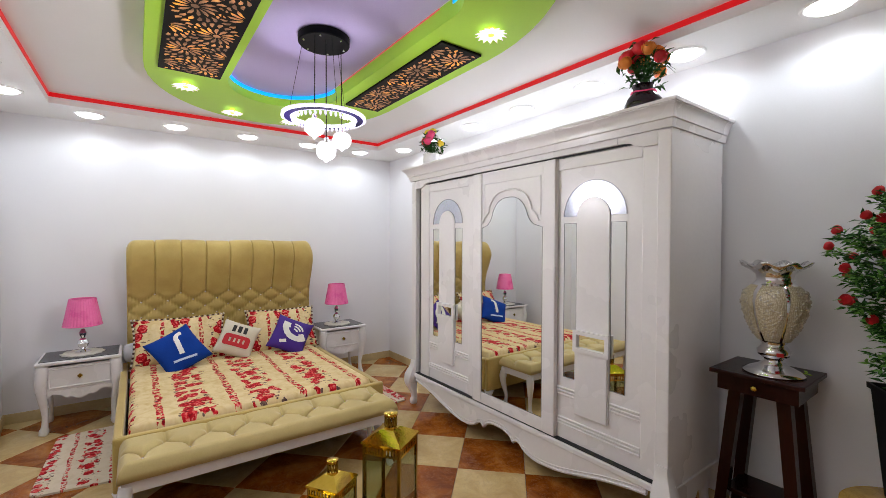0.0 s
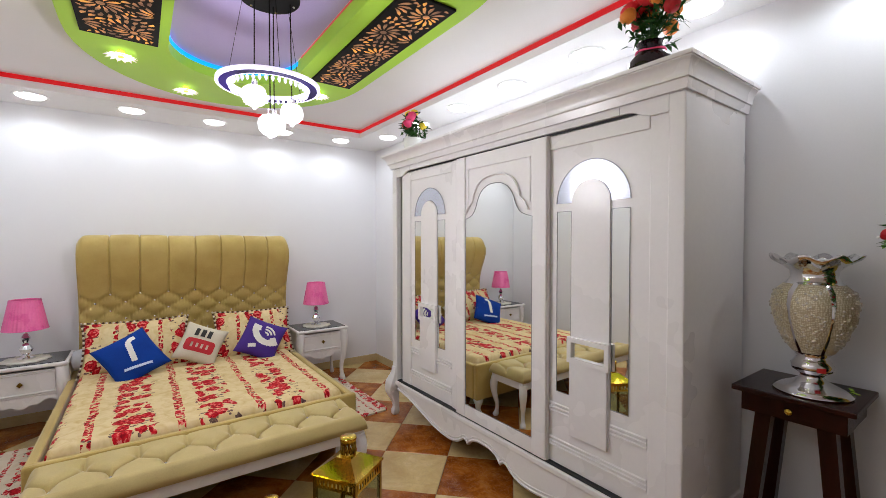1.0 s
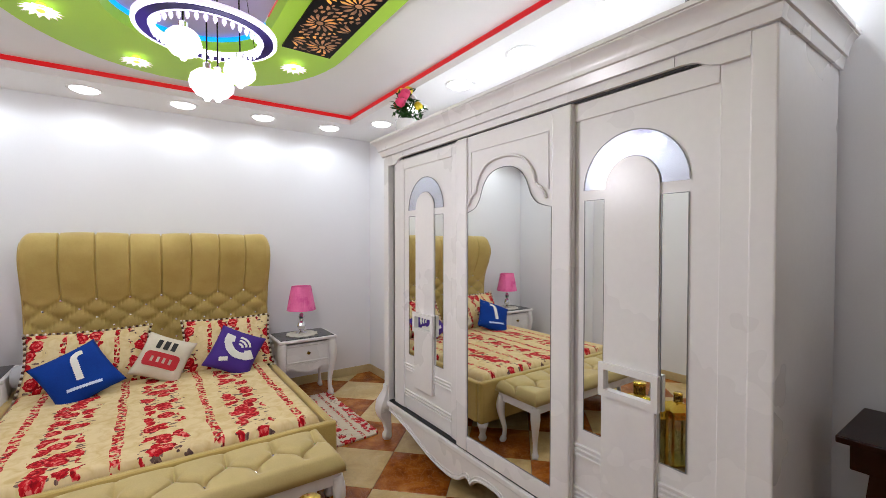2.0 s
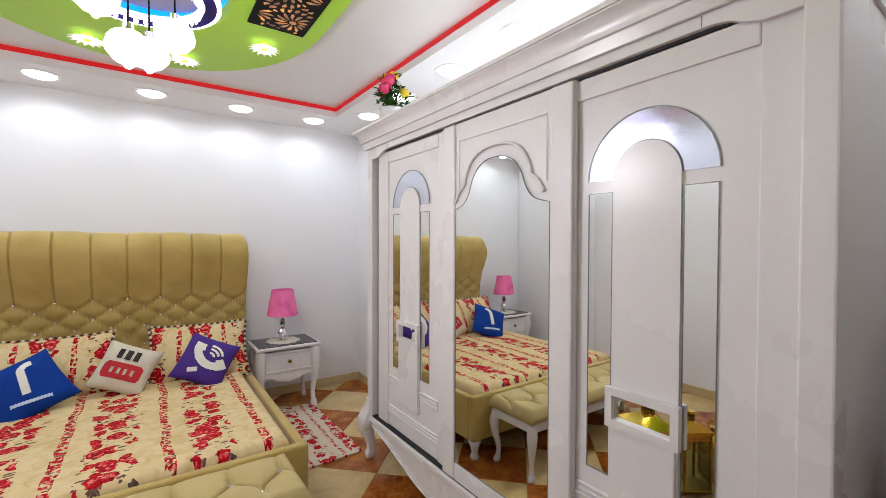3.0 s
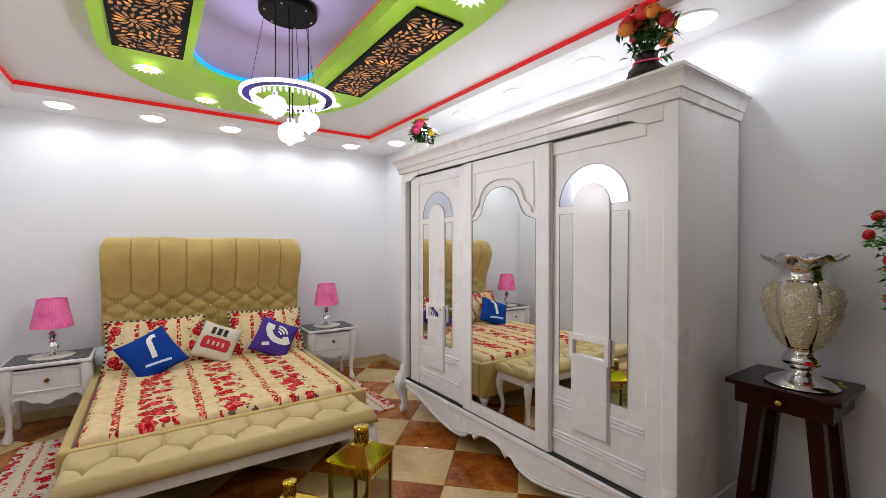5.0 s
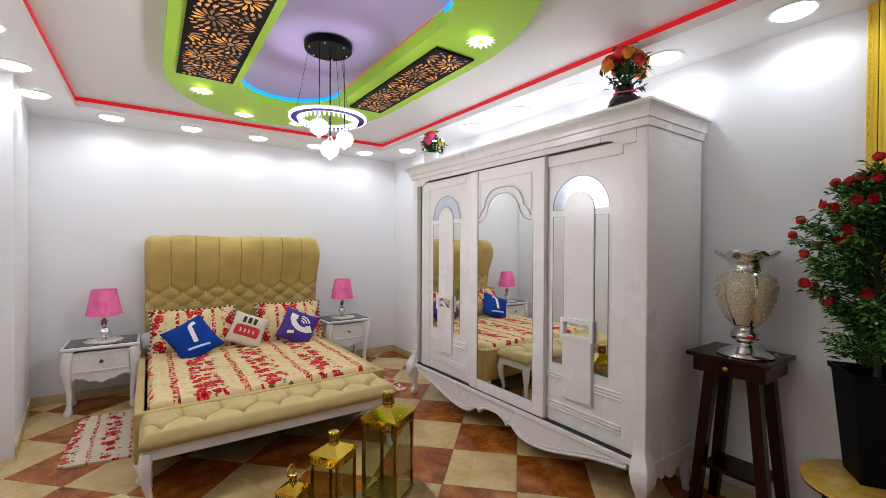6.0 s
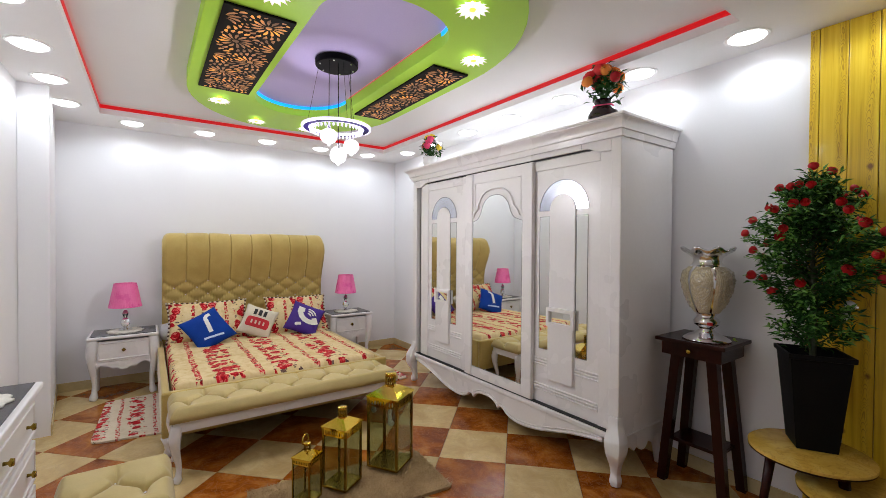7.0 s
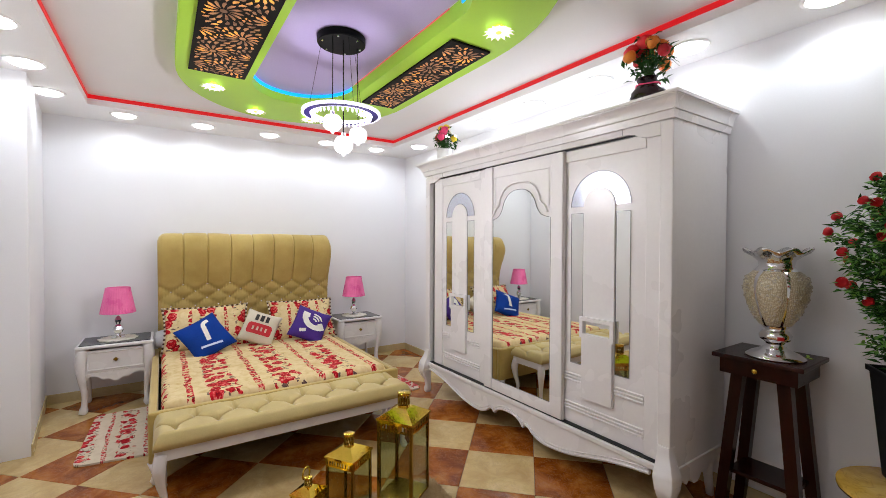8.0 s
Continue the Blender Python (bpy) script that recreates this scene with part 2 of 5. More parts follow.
def tile_material(name, stops, vein, rough):
    """Glazed stone-look tile, each one a little different."""
    m, nt, p = blank(name)
    v = coords(nt)
    info = nt.nodes.new("ShaderNodeObjectInfo")
    add = nt.nodes.new("ShaderNodeVectorMath")
    add.operation = "ADD"
    comb = nt.nodes.new("ShaderNodeCombineXYZ")
    nt.links.new(calc(nt, "MULTIPLY", info.outputs["Random"], 37.0), comb.inputs[0])
    nt.links.new(calc(nt, "MULTIPLY", info.outputs["Random"], 91.0), comb.inputs[1])
    nt.links.new(v, add.inputs[0])
    nt.links.new(comb.outputs[0], add.inputs[1])
    w = add.outputs[0]
    a = noise_at(nt, w, 5.0, 7.0, 0.65, 0.6)
    b = noise_at(nt, w, 9.0, 5.0, 0.6, 2.2)
    base = ramp(nt, a, stops)
    veins = ramp(nt, b, [(0.47, (0, 0, 0)), (0.5, (1, 1, 1)), (0.53, (0, 0, 0))])
    col = mix(nt, calc(nt, "MULTIPLY", veins, 0.35), base, vein)
    hsv = nt.nodes.new("ShaderNodeHueSaturation")
    nt.links.new(calc(nt, "ADD", 0.88, calc(nt, "MULTIPLY", info.outputs["Random"], 0.24)), hsv.inputs["Value"])
    nt.links.new(col, hsv.inputs["Color"])
    nt.links.new(hsv.outputs[0], p.inputs["Base Color"])
    p.inputs["Specular IOR Level"].default_value = 0.32
    nt.links.new(calc(nt, "ADD", rough, calc(nt, "MULTIPLY", a, 0.12)), p.inputs["Roughness"])
    bump(nt, p, a, 0.05, 0.002)
    return m


TILE_CREAM = tile_material("cream_floor_tile", [(0.3, (0.46, 0.31, 0.12)), (0.55, (0.59, 0.43, 0.20)), (0.75, (0.69, 0.54, 0.30))], (0.42, 0.30, 0.16), 0.10)
TILE_BROWN = tile_material("brown_floor_tile", [(0.3, (0.13, 0.024, 0.002)), (0.50, (0.30, 0.080, 0.008)), (0.74, (0.56, 0.23, 0.045))], (0.40, 0.20, 0.09), 0.10)
GROUT = surf("floor_grout", (0.18, 0.13, 0.08), (0.25, 0.19, 0.12), 0.9)


def floral(name, column, cream, seed=0.0, flower=11.5):
    """Cream cloth with columns of red roses and grey-green sprigs; object x across, y along."""
    m, nt, p = blank(name)
    tc = nt.nodes.new("ShaderNodeTexCoord")
    off = nt.nodes.new("ShaderNodeMapping")
    off.inputs["Location"].default_value = (0, seed, 0)
    nt.links.new(tc.outputs["Object"], off.inputs[0])
    flat = nt.nodes.new("ShaderNodeVectorMath")
    flat.operation = "MULTIPLY"
    flat.inputs[1].default_value = (1, 1, 0)
    nt.links.new(off.outputs[0], flat.inputs[0])
    v = flat.outputs[0]
    sep = nt.nodes.new("ShaderNodeSeparateXYZ")
    nt.links.new(v, sep.inputs[0])
    wob = noise_at(nt, v, 8.0, 4.0, 0.65)
    x = calc(nt, "ADD", sep.outputs[0], calc(nt, "MULTIPLY", calc(nt, "SUBTRACT", wob, 0.5), 0.12))

    xs = calc(nt, "ADD", sep.outputs[0], calc(nt, "MULTIPLY", calc(nt, "SUBTRACT", noise_at(nt, v, 5.0, 2.0), 0.5), 0.05))
    width = None

    def band(shift, half):
        q = calc(nt, "PINGPONG", calc(nt, "ADD", x, shift), column / 2)
        return calc(nt, "LESS_THAN", q, calc(nt, "MULTIPLY", width, half)) if width is not None else calc(nt, "LESS_THAN", q, half)
    vo = node(nt, "ShaderNodeTexVoronoi", Scale=flower, Randomness=0.85)
    warp = nt.nodes.new("ShaderNodeVectorMath")
    warp.operation = "ADD"
    wn = node(nt, "ShaderNodeTexNoise", Scale=38.0, Detail=3.0)
    nt.links.new(v, wn.inputs["Vector"])
    ws = nt.nodes.new("ShaderNodeVectorMath")
    ws.operation = "SCALE"
    ws.inputs["Scale"].default_value = 0.03
    nt.links.new(wn.outputs[1], ws.inputs[0])
    nt.links.new(v, warp.inputs[0])
    nt.links.new(ws.outputs[0], warp.inputs[1])
    nt.links.new(warp.outputs[0], vo.inputs["Vector"])
    rose = calc(nt, "LESS_THAN", vo.outputs["Distance"], 0.50)
    small = node(nt, "ShaderNodeTexVoronoi", Scale=flower * 3.0, Randomness=0.8)
    nt.links.new(warp.outputs[0], small.inputs["Vector"])
    bud = calc(nt, "LESS_THAN", small.outputs["Distance"], 0.52)
    pv = node(nt, "ShaderNodeTexVoronoi", Scale=62.0, Randomness=1.0)
    nt.links.new(warp.outputs[0], pv.inputs["Vector"])
    pc = nt.nodes.new("ShaderNodeSeparateColor")
    nt.links.new(pv.outputs["Color"], pc.inputs[0])
    swirl = calc(nt, "MULTIPLY", calc(nt, "ADD", calc(nt, "SINE", calc(nt, "MULTIPLY", vo.outputs["Distance"], 26.0)), 1.0), 0.5)
    petal = calc(nt, "ADD", calc(nt, "MULTIPLY", pc.outputs[0], 0.45), calc(nt, "ADD", calc(nt, "MULTIPLY", swirl, 0.25), calc(nt, "MULTIPLY", noise_at(nt, v, 75.0, 3.0, 0.6, 1.5), 0.3)))
    width = calc(nt, "ADD", 0.62, calc(nt, "MULTIPLY", noise_at(nt, v, 11.0, 2.0, 0.5, 0.0), 1.15))
    lv = node(nt, "ShaderNodeTexVoronoi", Scale=flower * 2.0, Randomness=1.0)
    ls = nt.nodes.new("ShaderNodeMapping")
    ls.inputs["Rotation"].default_value = (0, 0, 0.6)
    ls.inputs["Scale"].default_value = (0.7, 1.7, 1)
    nt.links.new(warp.outputs[0], ls.inputs[0])
    nt.links.new(ls.outputs[0], lv.inputs["Vector"])
    dark_leaf = calc(nt, "LESS_THAN", lv.outputs["Distance"], 0.30)
    red = ramp(nt, petal, [(0.22, (0.20, 0.002, 0.006)), (0.42, (0.42, 0.004, 0.012)), (0.60, (0.60, 0.014, 0.024)), (0.74, (0.72, 0.20, 0.17))])
    leafc = ramp(nt, petal, [(0.35, (0.09, 0.05, 0.05)), (0.65, (0.22, 0.13, 0.10))])
    ghost = ramp(nt, noise_at(nt, v, 13.0, 3.0, 0.6, 1.0), [(0.42, cream[0]), (0.75, cream[1])])
    col = ghost
    wide = band(0.0, column * 0.18)
    narrow = calc(nt, "LESS_THAN", calc(nt, "PINGPONG", calc(nt, "ADD", xs, column * 0.47), column / 2), column * 0.052)
    col = mix(nt, calc(nt, "MULTIPLY", dark_leaf, calc(nt, "MAXIMUM", band(0.0, column * 0.20), narrow)), col, leafc)
    col = mix(nt, calc(nt, "MULTIPLY", bud, narrow), col, red)
    col = mix(nt, calc(nt, "MULTIPLY", rose, wide), col, red)
    nt.links.new(col, p.inputs["Base Color"])
    p.inputs["Roughness"].default_value = 0.85
    p.inputs["Specular IOR Level"].default_value = 0.15
    weave = noise_at(nt, v, 30.0, 4.0)
    bump(nt, p, weave, 0.3, 0.008)
    return m


CREAM2 = ((0.71, 0.565, 0.32), (0.58, 0.41, 0.18))
BEDCLOTH = floral("floral_bedcover", 0.425, CREAM2, 0.05)
PILLOWCLOTH = floral("floral_pillowcase", 0.30, CREAM2, 0.31, 12.0)
RUGCLOTH = floral("floral_rug", 0.235, ((0.68, 0.58, 0.46), (0.60, 0.49, 0.36)), 0.11, 17.0)


def wood_material():
    """Yellow varnished pine: upright streaks, a column of arched grain on each board, brown knots."""
    m, nt, p = blank("varnished_pine")
    v = coords(nt)
    sep = nt.nodes.new("ShaderNodeSeparateXYZ")
    nt.links.new(v, sep.inputs[0])
    y, z = sep.outputs[1], sep.outputs[2]
    streak = noise_at(nt, coords(nt, (1, 45.0, 1.1)), 1.0, 5.0, 0.6, 0.4)
    col = ramp(nt, streak, [(0.28, (0.52, 0.30, 0.012)), (0.48, (0.74, 0.49, 0.022)), (0.72, (0.84, 0.61, 0.055))])
    wander = calc(nt, "MULTIPLY", calc(nt, "SUBTRACT", noise_at(nt, v, 2.5, 2.0), 0.5), 0.05)
    u = calc(nt, "SUBTRACT", calc(nt, "FRACT", calc(nt, "DIVIDE", calc(nt, "SUBTRACT", 0.311, calc(nt, "ADD", y, wander)), 0.113)), 0.76)
    arch = calc(nt, "ADD", calc(nt, "MULTIPLY", z, 26.0), calc(nt, "ADD", calc(nt, "MULTIPLY", calc(nt, "MULTIPLY", u, u), 130.0), calc(nt, "MULTIPLY", noise_at(nt, v, 4.0, 3.0), 16.0)))
    line = ramp(nt, calc(nt, "FRACT", arch), [(0.0, (0, 0, 0)), (0.62, (0.1, 0.1, 0.1)), (0.85, (1, 1, 1)), (1.0, (0, 0, 0))])
    inside = ramp(nt, calc(nt, "ABSOLUTE", u), [(0.10, (1, 1, 1)), (0.17, (0, 0, 0))])
    col = mix(nt, calc(nt, "MULTIPLY", calc(nt, "MULTIPLY", line, inside), 0.75), col, (0.34, 0.16, 0.008))
    knots = node(nt, "ShaderNodeTexVoronoi", Scale=5.0)
    nt.links.new(coords(nt, (1, 1.3, 1.0)), knots.inputs["Vector"])
    k = ramp(nt, calc(nt, "ADD", knots.outputs["Distance"], calc(nt, "MULTIPLY", noise_at(nt, v, 60.0, 2.0), 0.05)), [(0.07, (1, 1, 1)), (0.13, (0, 0, 0))])
    nt.links.new(mix(nt, k, col, (0.20, 0.08, 0.008)), p.inputs["Base Color"])
    p.inputs["Roughness"].default_value = 0.35
    p.inputs["Coat Weight"].default_value = 0.25
    bump(nt, p, streak, 0.15, 0.001)
    return m


PINE = wood_material()
MARBLE = tile_material("yellow_marble", [(0.3, (0.40, 0.22, 0.03)), (0.52, (0.56, 0.35, 0.06)), (0.75, (0.68, 0.48, 0.13))], (0.20, 0.08, 0.015), 0.10)

# ---- the room ----
X0, X1, Y0, Y1 = -0.92, 2.78, -1.75, 5.02
H = 2.95
setting("floor", box(X0 - 0.12, X1 + 0.12, Y0 - 0.12, Y1 + 0.12, -0.12, -0.004), GROUT, "chequered floor of glazed cream and brown tiles laid diagonally", "floor")
setting("wall_back", box(X0 - 0.12, X1 + 0.12, Y1, Y1 + 0.12, -0.02, H), WALL, "white painted plaster wall behind the bed", "wall")
setting("wall_right", box(X1, X1 + 0.12, Y0, Y1, -0.02, H), WALL, "white painted plaster wall behind the wardrobe", "wall")
setting("wall_left", box(X0 - 0.12, X0, Y0, Y1, -0.02, H), WALL, "white painted plaster side wall", "wall")
# unseen wall, added to close the room behind the camera
setting("wall_unseen", box(X0 - 0.12, X1 + 0.12, Y0 - 0.12, Y0, -0.02, H), WALL, "unseen white wall added to close the room", "wall")
setting("wall_pier", slab([(X0 + 0.002, 3.86), (-0.745, 3.86), (-0.87, Y1 - 0.002), (X0 + 0.002, Y1 - 0.002)], 0.0, BORDER + 0.1, "z"), WALL, "white painted pier in the corner of the room", "wall")

TX0, TX1, TY0, TY1 = -0.50, 2.33, 0.526, 4.49
bm = box(X0, TX0, Y0, Y1, BORDER, H - 0.1)
bm = box(TX1, X1, Y0, Y1, BORDER, H - 0.1, 0, bm)
bm = box(TX0, TX1, Y0, TY0, BORDER, H - 0.1, 0, bm)
bm = box(TX0, TX1, TY1, Y1, BORDER, H - 0.1, 0, bm)
bm = box(TX0 - 0.01, TX1 + 0.01, TY0 - 0.01, TY1 + 0.01, TRAY, H - 0.12, 0, bm)
setting("ceiling", bm, CEIL, "white plasterboard ceiling with a lowered border and raised tray", "ceiling")
e = 0.004
rz0, rz1 = BORDER + 0.050, TRAY - 0.003
for nm, (a, b, c, d) in (("back", (TX0, TX1, TY1 - e, TY1 + 0.01)), ("near", (TX0, TX1, TY0 - 0.01, TY0 + e)), ("left", (TX0 - 0.01, TX0 + e, TY0 + e, TY1 - e)), ("right", (TX1 - e, TX1 + 0.01, TY0 + e, TY1 - e))):
    setting("trim_" + nm, box(a, b, c, d, rz0, rz1), RED_TRIM, "glowing red light strip round the ceiling tray", "trim")
bb = 0.085
setting("baseboard_back", box(-0.875, X1 - 0.012, Y1 - 0.012, Y1 - 0.001, 0, bb, 0.003), BASEBOARD, "tan tiled skirting along the back wall", "baseboard")
setting("baseboard_right", box(X1 - 0.012, X1 - 0.001, 0.37, Y1 - 0.001, 0, bb, 0.003), BASEBOARD, "tan tiled skirting along the side wall", "baseboard")
setting("baseboard_pier", slab([(-0.7455, 3.855), (-0.735, 3.850), (-0.860, Y1 - 0.013), (-0.8705, Y1 - 0.013)], 0, bb), BASEBOARD, "tan tiled skirting along the pier", "baseboard")
setting("baseboard_left", box(X0 + 0.001, X0 + 0.012, Y0, 3.855, 0, bb, 0.003), BASEBOARD, "tan tiled skirting along the side wall", "baseboard")


def ellipse_end(cx, half, y0, y1, b0, b1, n=24):
    """A long rounded outline: straight sides from y0 to y1, curved ends b0 and b1 deep."""
    pts = [(cx + half * math.cos(math.pi * i / n), y1 + b1 * math.sin(math.pi * i / n)) for i in range(n + 1)]
    pts += [(cx - half * math.cos(math.pi * i / n), y0 - b0 * math.sin(math.pi * i / n)) for i in range(n + 1)]
    return pts


CX = 0.895
OUT = ellipse_end(CX, 0.815, 1.92, 3.10, 1.05, 0.97)
INN = ellipse_end(CX, 0.36, 1.64, 3.10, 0.28, 0.39)
panel = thing("ceiling_panel", (CX, 2.5, PANEL), "lime green dropped ceiling panel with an oval opening", "ceiling panel")
part("board", ring_slab(OUT, INN, PANEL, TRAY - 0.002), GREEN, panel)
led = ellipse_end(CX, 0.362, 1.64, 3.10, 0.282, 0.392)
led2 = ellipse_end(CX, 0.354, 1.64, 3.10, 0.274, 0.384)
part("led_strip", slab(led2[0:25] + led[0:25][::-1], TRAY - 0.030, TRAY - 0.006, "z"), BLUE_LED, panel, "glowing blue light strip")
part("led_strip", slab(led2[25:] + led[25:][::-1], TRAY - 0.030, TRAY - 0.006, "z"), BLUE_LED, panel, "glowing blue light strip")
part("led_strip", box(CX + 0.352, CX + 0.359, 1.75, 3.02, TRAY - 0.010, TRAY - 0.006), RED_LED, panel, "glowing red light strip")
# separate disc of ceiling, tinted with the purple light round the chandelier
part("lilac_light_disc", slab(ellipse_end(CX, 0.352, 1.64, 3.10, 0.27, 0.38), TRAY - 0.004, TRAY + 0.004), LILAC_LIGHT, panel, "ceiling disc coloured lilac for the chandelier's light")


# ---- ceiling fittings ----
def downlight(x, y, z, group):
    d = thing("downlight", (x, y, z), "round recessed white ceiling downlight, switched on", "downlight", group)
    part("rim", lathe([(0.087, 0.0), (0.091, -0.004), (0.103, -0.004), (0.108, 0.0), (0.108, 0.003)], 32, (x, y, z)), CEIL, d)
    part("lens", lathe([(0.010, -0.024), (0.040, -0.022), (0.066, -0.016), (0.082, -0.007), (0.0865, 0.002)], 32, (x, y, z)), LAMP_WHITE, d, "glowing white domed lens", smooth=True)


for x, y in BACK_SPOTS:
    downlight(x, y, BORDER - 0.003, "downlights along the back wall")
for x, y in RIGHT_SPOTS:
    downlight(x, y, BORDER - 0.003, "downlights along the wardrobe wall")
for x, y in LEFT_SPOTS:
    downlight(x, y, BORDER - 0.003, "downlights along the side wall")

CRYSTAL_GLOW = glow("crystal_petal_glow", (1.0, 0.95, 0.92), 0.85)
WARM_BULB = glow("warm_bulb", (1.0, 0.66, 0.10), 1.1)


def petal(length, width, thick=0.004):
    b = bmesh.new()
    pts = [(0, -width * 0.35), (length * 0.6, -width * 0.5), (length, 0), (length * 0.6, width * 0.5), (0, width * 0.35)]
    lo = [b.verts.new((x, y, 0)) for x, y in pts]
    mid = b.verts.new((length * 0.5, 0, -thick))
    b.faces.new(lo)
    for i in range(5):
        b.faces.new((lo[i], lo[(i + 1) % 5], mid))
    return b


def crystal_spot(x, y, z):
    d = thing("crystal_spot", (x, y, z), "flower-shaped crystal ceiling spot, lit warm white", "ceiling spot", "crystal spots on the green panel")
    for ring, (n, length, lift) in enumerate(((14, 0.076, -0.012), (9, 0.050, -0.028))):
        b = bmesh.new()
        for i in range(n):
            join(b, moved(petal(length, 0.024), pose(x, y, z + lift, 0, 16 - 8 * ring, 360 * (i + ring / 2) / n) @ pose(0.012, 0, 0)))
        part("petal_ring", b, CRYSTAL_GLOW, d, "clear crystal petals")
    part("bulb", lathe([(0.004, -0.040), (0.014, -0.036), (0.018, -0.026), (0.018, 0.0)], 16, (x, y, z)), WARM_BULB, d, "warm yellow bulb")


for x, y in GREEN_SPOTS:
    crystal_spot(x, y, PANEL)

AMBER, nt, p = blank("amber_lit_acrylic")
v = coords(nt)
am = ramp(nt, noise_at(nt, v, 9.0, 3.0), [(0.38, (0.14, 0.07, 0.04)), (0.52, (0.46, 0.22, 0.09)), (0.64, (1.0, 0.48, 0.06))])
nt.links.new(am, p.inputs["Base Color"])
nt.links.new(am, p.inputs["Emission Color"])
p.inputs["Emission Strength"].default_value = 0.45


def grille(x0, x1, y0, y1, seed):
    g = thing("ceiling_grille", ((x0 + x1) / 2, (y0 + y1) / 2, PANEL), "black laser-cut ceiling grille with backlit amber flower pattern", "ceiling grille", "grilles on the green panel")
    part("plate", box(x0, x1, y0, y1, PANEL - 0.014, PANEL - 0.001, 0.002), BLACK_METAL, g)
    rnd = random.Random(seed)
    w, h = x1 - x0, y1 - y0
    centres = [(x0 + w * (0.32 if k % 2 else 0.68), y0 + h * (k + 0.5) / 5.0) for k in range(5)]
    centres += [(x0 + w * (0.98 if k % 2 else 0.02), y0 + h * (k + 0.5) / 5.0) for k in range(5)]
    m = 0.022
    made = bmesh.new()
    for cx, cy in centres:
        turn = rnd.random()
        for r0, r1, n in ((0.026, 0.090, 13), (0.097, 0.158, 22), (0.164, 0.21, 30)):
            for i in range(n):
                a = 2 * math.pi * (i + turn) / n
                re = r1
                while re > r0 + 0.011:
                    tip = (cx + re * math.cos(a), cy + re * math.sin(a))
                    if x0 + m < tip[0] < x1 - m and y0 + m < tip[1] < y1 - m and all(math.hypot(tip[0] - ox, tip[1] - oy) > re + 0.004 for ox, oy in centres if (ox, oy) != (cx, cy)):
                        break
                    re -= 0.006
                foot = (cx + r0 * math.cos(a), cy + r0 * math.sin(a))
                if re <= r0 + 0.011 or not (x0 + m < foot[0] < x1 - m and y0 + m < foot[1] < y1 - m):
                    continue
                length, wd = re - r0, 2 * math.pi * (r0 + re) / 2 / n * 0.68
                line = [(0, 0), (length * 0.35, wd * 0.26), (length * 0.7, wd * 0.62), (length, wd * 0.55), (length * 0.8, -wd * 0.22), (length * 0.4, -wd * 0.40)]
                s = slab(line, -0.0010, 0.0005, "z")
                join(made, moved(s, pose(cx, cy, PANEL - 0.0145, 0, 0, math.degrees(a)) @ pose(r0, 0, 0)))
        if x0 + m < cx < x1 - m:
            join(made, lathe([(0.017, -0.001), (0.017, 0.0005)], 12, (cx, cy, PANEL - 0.0145)))
    tagged(part("cutout_pattern", made, AMBER, g, "backlit amber petal cut-outs"), kind="stuff")


grille(0.152, 0.488, 1.85, 3.13, 3)
grille(1.345, 1.622, 1.86, 3.12, 8)

# ---- chandelier ----
CC = (0.90, 2.37)
ch = thing("chandelier", (CC[0], CC[1], TRAY - 0.004), "black pendant chandelier with a lit crystal ring and frosted globes", "chandelier")
part("canopy", lathe([(0.135, -0.045), (0.140, -0.040), (0.140, -0.004), (0.135, 0.0)], 40, (*CC, TRAY - 0.004)), BLACK_METAL, ch, "round black ceiling canopy", angle=40)
RING_Z, RING_R = 2.235, 0.225
CRYSTAL_RING = glow("lit_crystal", (0.80, 0.76, 1.0), 0.9)
NAVY = surf("navy_enamel", (0.008, 0.004, 0.05), (0.014, 0.007, 0.07), 0.4, 0.0, 3, 60, 0.1, 0.001, 0.0, (1, 1, 1), 0.0, 0.12)
circ = lambda r, n=64: [(CC[0] + r * math.cos(2 * math.pi * i / n), CC[1] + r * math.sin(2 * math.pi * i / n)) for i in range(n)]
part("ring_band", ring_slab(circ(0.215), circ(0.183), RING_Z - 0.010, RING_Z + 0.012), NAVY, ch, "dark blue enamel ring band")
part("outer_ring", ring_slab(circ(0.229), circ(0.2155), RING_Z - 0.008, RING_Z + 0.008), CRYSTAL_RING, ch, "lit crystal outer rim")
part("inner_ring", ring_slab(circ(0.1825), circ(0.168), RING_Z - 0.008, RING_Z + 0.008), CRYSTAL_RING, ch, "lit crystal inner rim")
for i in range(40):
    a = 2 * math.pi * i / 40
    at = (CC[0] + 0.170 * math.cos(a), CC[1] + 0.170 * math.sin(a), RING_Z - 0.020)
    part("bead", lathe([(0.002, -0.014), (0.007, -0.004), (0.007, 0.004), (0.002, 0.013)], 6, at), CRYSTAL_RING, ch)
GLOBE = glow("frosted_globe_glow", (0.95, 0.93, 1.0), 1.3)
globes = [(0.815, 2.285, 2.150), (1.000, 2.360, 2.120), (0.885, 2.300, 2.035), (0.935, 2.430, 2.075)]
